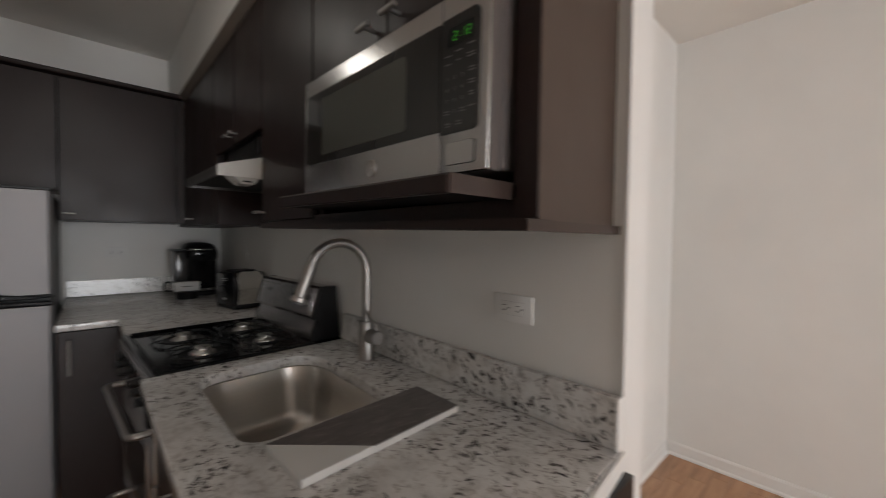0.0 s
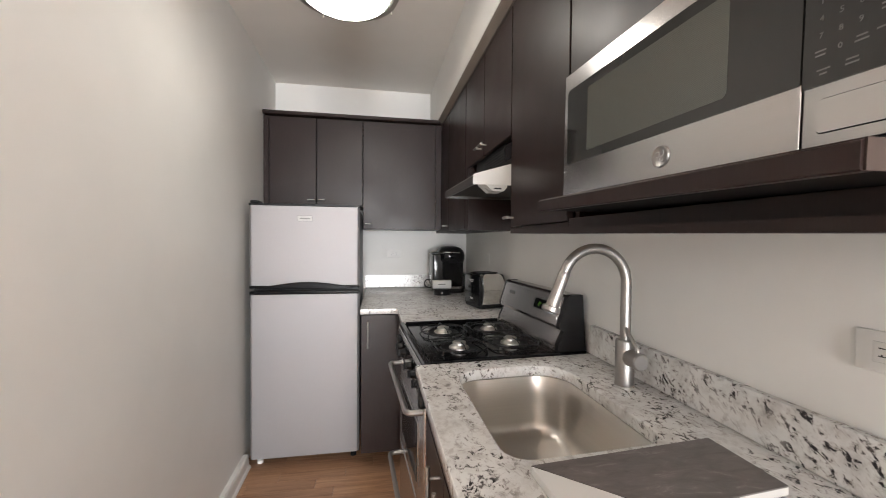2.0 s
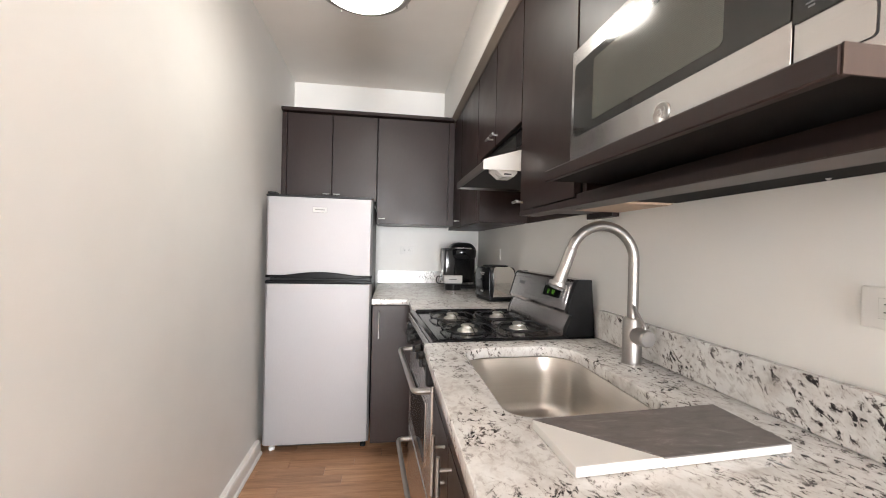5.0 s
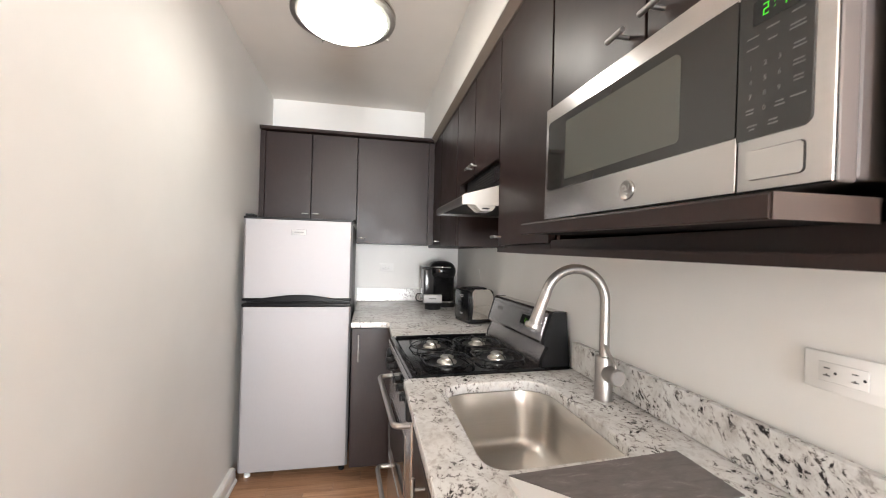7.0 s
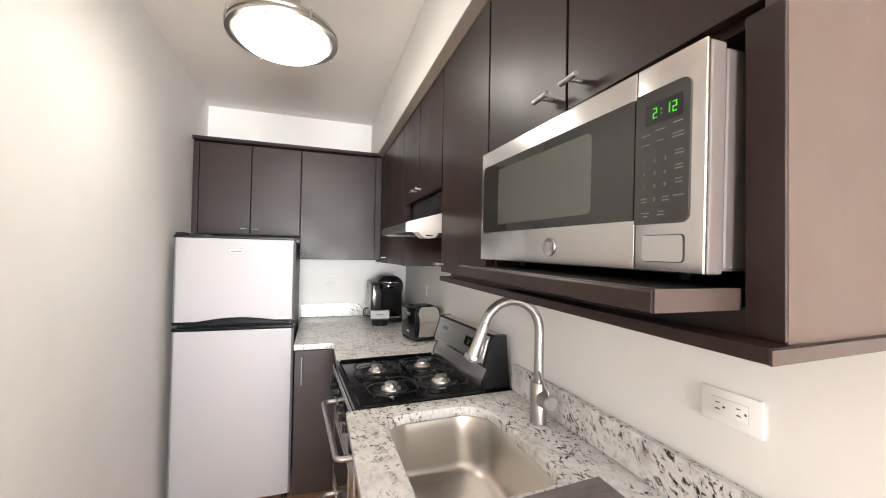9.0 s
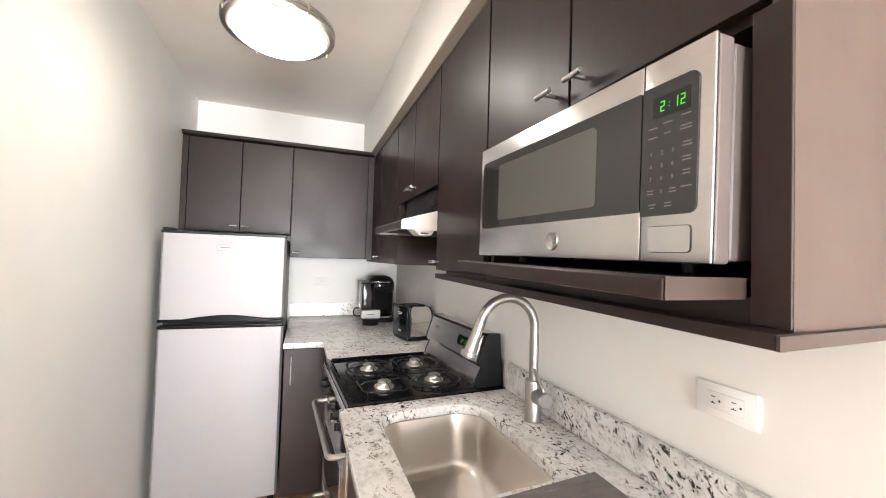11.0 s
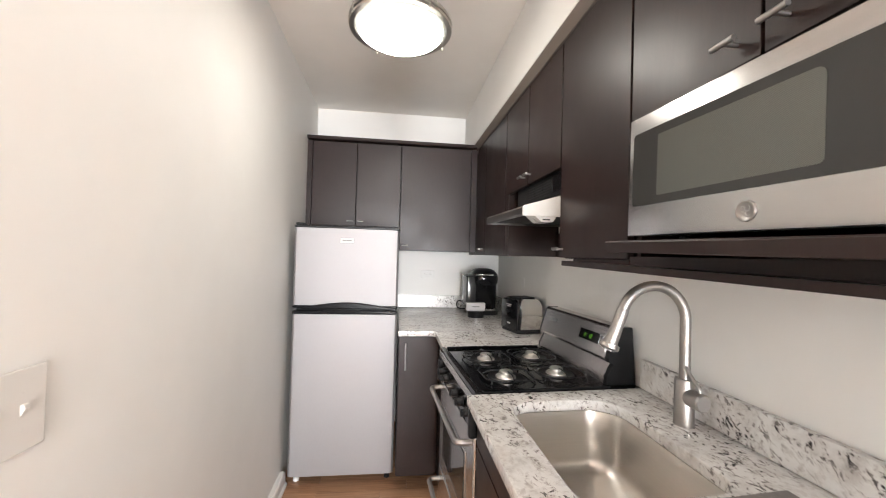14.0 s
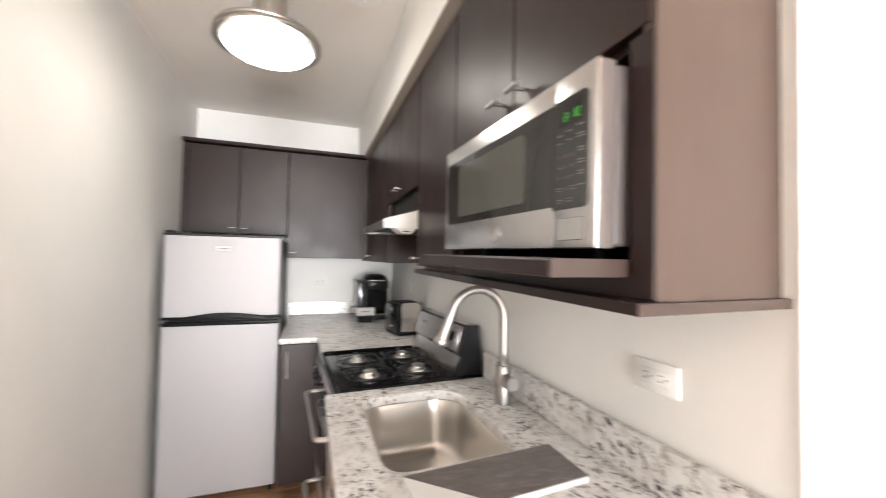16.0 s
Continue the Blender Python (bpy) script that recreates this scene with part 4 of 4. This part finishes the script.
part("display", box((MX - 0.0030, 0.617, 1.580), (MX - 0.0023, 0.667, 1.606)), GLOSS, kp, "dark clock display")
part("clock_digits", digits("2:12", 0.036, 0.0125, lambda u, v, w: (MX - 0.0031 - 0.0004 * w, 0.656 - u, 1.5865 + v)), GREEN_GLOW, kp, "glowing green clock digits")
FACE = Matrix.Rotation(radians(-90), 4, "Z") @ Matrix.Rotation(radians(90), 4, "X")
ys, zs = (0.668, 0.6525, 0.638), (1.535, 1.519, 1.503, 1.487)
for i, ch in enumerate(("1", "2", "3", "4", "5", "6", "7", "8", "9", None, "0")):
    if ch:
        part("key_numeral", lettering(ch, 0.0076, Matrix.Translation((MX - 0.0026, ys[i % 3], zs[i // 3])) @ FACE), INK, kp)
for (yy, zz, ww) in ((0.667, 1.568, 0.013), (0.646, 1.571, 0.013), (0.622, 1.574, 0.012), (0.667, 1.556, 0.013), (0.646, 1.558, 0.009), (0.622, 1.561, 0.014), (0.622, 1.557, 0.015),
                     (0.620, 1.541, 0.010), (0.620, 1.537, 0.012), (0.620, 1.524, 0.010), (0.620, 1.520, 0.011), (0.620, 1.508, 0.009), (0.620, 1.504, 0.009), (0.620, 1.489, 0.014),
                     (0.668, 1.489, 0.009), (0.668, 1.485, 0.008), (0.637, 1.489, 0.008), (0.637, 1.485, 0.010), (0.665, 1.471, 0.011), (0.665, 1.467, 0.006), (0.643, 1.472, 0.009), (0.643, 1.468, 0.010)):
    part("key_label", box((MX - 0.0027, yy - ww / 2, zz - 0.0007), (MX - 0.0023, yy + ww / 2, zz + 0.0007)), INK, kp)
bt = rounded(M0 + 0.022, SEAM - 0.014, MZ0 + 0.012, MZ0 + 0.045, 0.005, 4)
part("button_gap", prism(bt, 0, MX - 0.0006, MX + 0.0005), SLOT, cp)
bt = rounded(M0 + 0.0229, SEAM - 0.0149, MZ0 + 0.0129, MZ0 + 0.0441, 0.0044, 4)
part("door_button", prism(bt, 0, MX - 0.0022, MX - 0.0007), STEEL_Y, cp, "wide steel door-release button")

# the microwave sits slightly askew on its tray
mw.matrix_basis = TILT @ Matrix.Translation((0.602, 1.007, -0.0035)) @ Matrix.Rotation(0.012, 4, "Z") @ Matrix.Translation((0.78 - 0.598, 0.87 - 1.0, 1.384))

# ---- ceiling light and vent ----
LX, LY, LZ, LS = 0.0745, 1.865, 2.229, 0.887
def lamp_ring(points, dz=0.0, sides=64):
    return lathe([(r * LS, h * LS) for r, h in points], (LX, LY, LZ + dz), sides=sides)


cl = thing("ceiling_light", (LX, LY, ZC), "round semi-flush ceiling light with brushed nickel rims", "ceiling light")
part("canopy", lathe([(0.0, -0.0005), (0.062, -0.0005), (0.064, -0.004), (0.064, -0.030), (0.060, -0.034), (0.060, -0.150), (0.064, -0.154), (0.064, -0.186), (0.058, -0.196), (0.0, -0.198)], (LX, LY, ZC), sides=40), LAMP_METAL, cl, "", 40)
part("pan", lamp_ring([(0.0, 0.058), (0.07, 0.056), (0.17, 0.042), (0.214, 0.030), (0.214, 0.026), (0.0, 0.024)]), LAMP_METAL, cl, "", 40)
for zz in (0.0, 0.022):
    part("rim", lamp_ring([(0.208, -0.006), (0.224, -0.006), (0.227, 0.0), (0.224, 0.007), (0.208, 0.007), (0.208, -0.006)], zz * LS), LAMP_METAL, cl, "brushed nickel ring", 40)
for a in (30, 120, 210, 300):
    px, py = LX + 0.2285 * LS * math.cos(radians(a)), LY + 0.2285 * LS * math.sin(radians(a))
    part("clip_post", tube([(px, py, LZ - 0.014), (px, py, LZ + 0.030)], 0.003, 10), LAMP_METAL, cl, "", 40)
R, sag = 0.187, 0.056
part("glass_lip", lamp_ring([(0.1875, -0.005), (0.200, -0.002), (0.2075, 0.002), (0.2075, 0.026), (0.204, 0.026), (0.1875, 0.006), (0.1875, -0.005)], -0.006 * LS), FROST, cl, "frosted glass rim of the dome", 40)
part("dome", lamp_ring([(R * math.sin(radians(q)), -sag * math.cos(radians(q)) - 0.008) for q in range(0, 91, 6)], 0.0, 56), LAMP_GLASS, cl, "lit opal glass dome", 60)

vt = thing("ceiling_vent", (0.44, 1.785, ZC), "small round white ceiling vent", "vent")
part("ring", lathe([(0.040, -0.001), (0.040, -0.010), (0.062, -0.012), (0.070, -0.006), (0.071, -0.0005)], (0.44, 1.785, ZC), sides=36), PLATE, vt, "", 40)
for r in (0.012, 0.022, 0.032):
    part("louvre", lathe([(r - 0.003, -0.006), (r, -0.011), (r + 0.004, -0.011), (r + 0.001, -0.006), (r - 0.003, -0.006)], (0.44, 1.785, ZC), sides=28), PLATE, vt, "", 40)
part("backing", lathe([(0.0, -0.002), (0.040, -0.002), (0.040, -0.0005)], (0.44, 1.785, ZC), sides=24), SLOT, vt)

# ---- countertop appliances ----
tb = thing("toaster", (0.80, 2.48, CT), "chrome and black two-slice toaster", "toaster")
part("base", box((0.704, 2.385, CT + 0.004), (0.896, 2.580, CT + 0.030), 0.008), BLACK, tb)
side = rounded(0.722, 0.888, CT + 0.028, CT + 0.204, [0.004, 0.004, 0.035, 0.035], 6)
bm = prism(side, 1, 2.376, 2.589)
bmesh.ops.subdivide_edges(bm, edges=[e for e in bm.edges if abs(e.verts[0].co.y - e.verts[1].co.y) < 1e-4 and abs(e.verts[0].co.z - e.verts[1].co.z) > 0.08], cuts=6, use_grid_fill=True)
for v in bm.verts:
    q = (v.co.z - CT - 0.028) / 0.176
    v.co.y += (1 if v.co.y > 2.48 else -1) * 0.016 * math.sin(math.pi * min(max(q, 0), 1)) - (0.012 if v.co.y > 2.48 else -0.012) * q ** 3
part("chrome_shell", bm, TOAST, tb, "bright brushed metal shell", 30)
ends = rounded(2.386, 2.579, CT + 0.024, CT + 0.200, [0.006, 0.006, 0.035, 0.035], 6)
e1 = part("end_panel", prism(ends, 0, 0.698, 0.7215, 0.004), GLOSS, tb, "black control end", 30)
part("end_panel", prism(ends, 0, 0.8895, 0.905, 0.004), BLACK, tb, "black plain end", 30)
part("top_cap", box((0.735, 2.430, CT + 0.203), (0.876, 2.540, CT + 0.210), 0.003), BLACK, tb)
for yy in (2.450, 2.505):
    part("bread_slot", box((0.745, yy, CT + 0.2102), (0.866, yy + 0.022, CT + 0.2116)), SLOT, tb)
part("lever", box((0.680, 2.470, CT + 0.120), (0.697, 2.500, CT + 0.134), 0.004), BLACK, e1)
part("print_bar", box((0.6968, 2.465, CT + 0.052), (0.6979, 2.500, CT + 0.062)), SILVER, e1)
for zz, ww in ((0.165, 0.06), (0.155, 0.045)):
    part("print_bar", box((0.6968, 2.483 - ww / 2, CT + zz), (0.6979, 2.483 + ww / 2, CT + zz + 0.004)), SILVER, e1)

# turned so that its control end shows
tb.matrix_basis = Matrix.Translation((0.807, 2.49, CT)) @ Matrix.Rotation(0.24, 4, "Z") @ Matrix.Diagonal((0.80, 0.88, 0.95, 1))

km = thing("coffee_maker", (0.74, 3.17, CT), "black single-serve coffee maker", "coffee maker")
def loft(levels):
    """Skins a stack of rounded outlines; each level gives height, x0, x1, y0, y1 and a corner radius."""
    bm = bmesh.new()
    rings = [[bm.verts.new((x, y, CT + z)) for x, y in rounded(x0, x1, y0, y1, r, 7)] for z, x0, x1, y0, y1, r in levels]
    for a, b in zip(rings, rings[1:]):
        for k in range(len(a)):
            bm.faces.new((a[k], a[(k + 1) % len(a)], b[(k + 1) % len(a)], b[k]))
    bm.faces.new(rings[0]), bm.faces.new(rings[-1])
    return bm


part("base", loft([(0.001, 0.640, 0.856, 3.060, 3.330, 0.06), (0.024, 0.640, 0.856, 3.060, 3.330, 0.06), (0.030, 0.645, 0.851, 3.065, 3.325, 0.055)]), BLACK, km, "", 40)
part("column", loft([(0.0305, 0.655, 0.862, 3.170, 3.340, 0.04), (0.120, 0.655, 0.864, 3.165, 3.340, 0.045), (0.214, 0.655, 0.862, 3.150, 3.335, 0.05)]), GLOSS, km, "", 40)
part("head", loft([(0.2145, 0.668, 0.850, 3.085, 3.330, 0.07), (0.232, 0.658, 0.858, 3.070, 3.332, 0.08), (0.268, 0.656, 0.860, 3.066, 3.332, 0.085), (0.286, 0.660, 0.858, 3.070, 3.330, 0.085)]), GLOSS, km, "", 40)
part("lid", loft([(0.2865, 0.662, 0.857, 3.074, 3.328, 0.085), (0.304, 0.668, 0.850, 3.085, 3.322, 0.085), (0.320, 0.684, 0.836, 3.105, 3.310, 0.07), (0.331, 0.706, 0.814, 3.135, 3.290, 0.05), (0.3345, 0.735, 0.785, 3.170, 3.250, 0.02)]), BLACK, km, "domed black lid", 60)
part("handle", tube([(0.752 - 0.092 * math.cos(radians(a)), 3.150 - 0.094 * math.sin(radians(a)), CT + 0.281 + 0.012 * math.sin(radians(a))) for a in range(12, 125, 8)], 0.0075, 12), CHROME, km, "chrome lid handle", 40)
part("water_tank", box((0.616, 3.100, CT + 0.040), (0.690, 3.310, CT + 0.276), 0.012, 3), TANK, km, "dark translucent water tank", 40)
part("tank_lid", box((0.614, 3.098, CT + 0.2765), (0.690, 3.312, CT + 0.290), 0.005), BLACK, km, "", 40)
part("drip_tray", loft([(0.0305, 0.672, 0.832, 3.066, 3.160, 0.045), (0.044, 0.672, 0.832, 3.066, 3.160, 0.045)]), CHROME, km, "chrome drip tray", 40)
km.location.x -= 0.018
card = thing("coffee_pod_box", (0.67, 3.03, CT), "small white card box in front of the coffee maker", "box")
part("carton", box((0.578, 2.968, CT + 0.046), (0.708, 3.013, CT + 0.100), 0.002), CARD, card)
part("stand", lathe([(0.0, 0.0005), (0.056, 0.0005), (0.058, 0.042), (0.052, 0.0455), (0.0, 0.0455)], (0.645, 2.985, CT), sides=30), GLOSS, card, "round black glossy stand", 40)
part("print_bar", box((0.615, 2.9673, CT + 0.070), (0.667, 2.9679, CT + 0.077)), INK, card)
cord = thing("power_cord", (0.60, 3.30, CT), "black power cord on the counter by the wall", "cord")
part("cable", tube(bend([(0.700, 3.31, CT + 0.020), (0.640, 3.36, CT + 0.006), (0.585, 3.35, CT + 0.006), (0.570, 3.40, CT + 0.030), (0.600, 3.436, CT + 0.070), (0.66, 3.42, CT + 0.016), (0.72, 3.36, CT + 0.006)], 0.03), 0.0042, 8), BLACK, cord, "", 40)

# ---- marble and slate board ----
bd = thing("serving_board", (0.63, 0.90, CT), "white marble and grey slate serving board", "board")
A, B, C, E_ = (0.448, 0.815), (0.808, 0.844), (0.808, 0.986), (0.442, 0.955)
mid = (A[0] + (B[0] - A[0]) * 0.375, A[1] + (B[1] - A[1]) * 0.375)
def board_piece(points):
    bm = prism(points, 2, CT + 0.0008, CT + 0.0150)
    bmesh.ops.bevel(bm, geom=bm.edges, offset=0.0009, segments=2, affect="EDGES")
    return bm


part("marble_piece", board_piece([A, (mid[0] - 0.0004, mid[1]), (E_[0] + 0.0005, E_[1] - 0.0008)]), WHITE_MARBLE, bd, "white marble triangle")
sl = [(mid[0] + 0.0008, mid[1]), B, C, (E_[0] + 0.001, E_[1])]
part("backing_piece", prism(sl, 2, CT + 0.0008, CT + 0.0128), WHITE_MARBLE, bd)
bm = prism(sl, 2, CT + 0.0129, CT + 0.0152)
part("slate_piece", bm, SLATE, bd, "dark grey slate inlay")

# ---- outlets and switches ----
def outlet(name, centre, u, out, label, deep=0.0042):
    """A plate lying sideways with one two-socket insert; u points along its length, out away from the wall."""
    c, u, out = Vector(centre), Vector(u), Vector(out)
    m = Matrix((( *u, 0), (0, 0, 1, 0), (*out, 0), (0, 0, 0, 1))).transposed()
    m = Matrix.Translation(c) @ m
    t = thing(name, centre, label, "outlet", "wall outlets")
    def put(nm, bm, mat, par, lab=""):
        bmesh.ops.transform(bm, matrix=m, verts=bm.verts)
        return part(nm, bm, mat, par, lab, 40)
    put("plate", box((-0.0545, -0.0315, 0.0003), (0.0545, 0.0315, deep), 0.0022, 3), PLATE, t)
    insert = put("insert", box((-0.0320, -0.0150, deep + 0.0003), (0.0320, 0.0150, deep + 0.0010), 0.0003), PLATE, t, "raised rectangular socket face")
    put("reveal", box((-0.0325, -0.0155, deep - 0.0002), (0.0325, 0.0155, deep + 0.0002)), SILVER, t)
    for s in (-1, 1):
        put("slot", box((s * 0.0185 - 0.0065, 0.0052, deep + 0.0011), (s * 0.0185 + 0.0015, 0.0068, deep + 0.0014)), SLOT, insert)
        bm = box((s * 0.0185 - 0.0070, -0.0068, deep + 0.0011), (s * 0.0185 + 0.0020, -0.0052, deep + 0.0014))
        box((s * 0.0185 - 0.0034, -0.0052, deep + 0.0011), (s * 0.0185 - 0.0020, -0.0030, deep + 0.0014), bm=bm)
        put("slot", bm, SLOT, insert)
        put("slot", lathe([(0.0, deep + 0.0014), (0.0022, deep + 0.0014), (0.0022, deep + 0.0011)], (s * 0.0185 + 0.0090, 0, 0), sides=10), SLOT, insert)
    return t


outlet("wall_outlet", (XW, 0.790, 1.1405), (0, -1, 0), (-1, 0, 0), "white double outlet above the counter", 0.0055)
outlet("wall_outlet", (0.338, YB, 1.184), (1, 0, 0), (0, -1, 0), "white double outlet on the back wall", 0.006)
bp = thing("blank_plate", (XW, 2.832, 1.175), "blank cream wall plate behind the toaster", "wall plate")
part("plate", box((XW - 0.0032, 2.800, 1.138), (XW - 0.0003, 2.870, 1.208), 0.001), PLATE, bp)

sy, sz = 1.020, 1.083
wx = left_x(sy)
sw = thing("light_switch", (wx, sy, sz), "white double toggle light switch plate", "light switch")
part("plate", box((wx + 0.0018, sy - 0.064, sz - 0.067), (wx + 0.0070, sy + 0.064, sz + 0.067), 0.0025), SWITCH, sw)
for yy in (-0.023, 0.023):
    part("toggle", prism([(wx + 0.006, sz - 0.010), (wx + 0.006, sz + 0.010), (wx + 0.013, sz + 0.011), (wx + 0.014, sz + 0.004)], 1, sy + yy - 0.0045, sy + yy + 0.0045), SWITCH, sw)
    for zz in (-0.030, 0.030):
        part("screw", lathe([(0.0, 0.0075), (0.003, 0.007), (0.003, 0.006)], (wx, sy + yy, sz + zz), "x", 12), SWITCH, sw)

# a scrap of pale putty left on the underside of the cabinet by the wall
bm = lathe([(0.0, -0.006), (0.003, -0.005), (0.005, -0.002), (0.0048, 0.0), (0.0, 0.0)], (0.895, 0.87, 1.3435), sides=9)
for v in bm.verts:
    v.co += Vector(noise.noise_vector(v.co * 220)) * 0.0022
solid("putty_lump", bm, SILVER, "small pale lump of putty under the cabinet", "putty")

# ---- floor boards ----
fl = solid("floor", box((-0.75, -5.22, -0.12), (2.94, YB + 0.12, -0.014)), dark_wood("dark floor joint", (0.05, 0.03, 0.018), 0.7), "warm oak strip flooring", "floor", "structure")
rng = random.Random(7)
W = 0.0825
shared = {}
rest_v, rest_f = [], []


def plank_mesh(length):
    if length not in shared:
        bm = box((0, 0, -0.014), (length - 0.0012, W - 0.0011, 0.0), 0.0009, 1)
        finish(bm)
        me = bpy.data.meshes.new("plank")
        bm.to_mesh(me)
        bm.free()
        me.materials.append(PLANK)
        shared[length] = me
    return shared[length]


y = -5.175
while y < YB + 0.05:
    x = -0.62
    end = 2.86 if y < 1.03 else 1.0
    first = True
    while x < end - 0.01:
        length = rng.choice((0.35, 0.5, 0.65, 0.8, 0.95) if not first else (0.15, 0.3, 0.45, 0.6, 0.8))
        first = False
        length = round(min(length, end - x), 3)
        near = (x < 0.45 and y > 1.3) or (x > 0.6 and 0.2 < y < 1.05)
        if near:
            ob = new("plank", plank_mesh(length))
            ob.location = (x, y, 0)
            ob.parent = fl
        else:
            n = len(rest_v)
            x1, y1 = x + length - 0.0012, y + W - 0.0011
            rest_v += [(x, y, 0), (x1, y, 0), (x1, y1, 0), (x, y1, 0), (x, y, -0.0135), (x1, y, -0.0135), (x1, y1, -0.0135), (x, y1, -0.0135)]
            rest_f += [tuple(n + k for k in q) for q in ((0, 1, 2, 3), (0, 4, 5, 1), (1, 5, 6, 2), (2, 6, 7, 3), (3, 7, 4, 0))]
        x += length
    y += W
me = bpy.data.meshes.new("plank_rest")
me.from_pydata(rest_v, [], rest_f)
me.materials.append(PLANK)
rest = new("plank_rest", me)
rest.parent = fl
tagged(rest, kind="stuff")
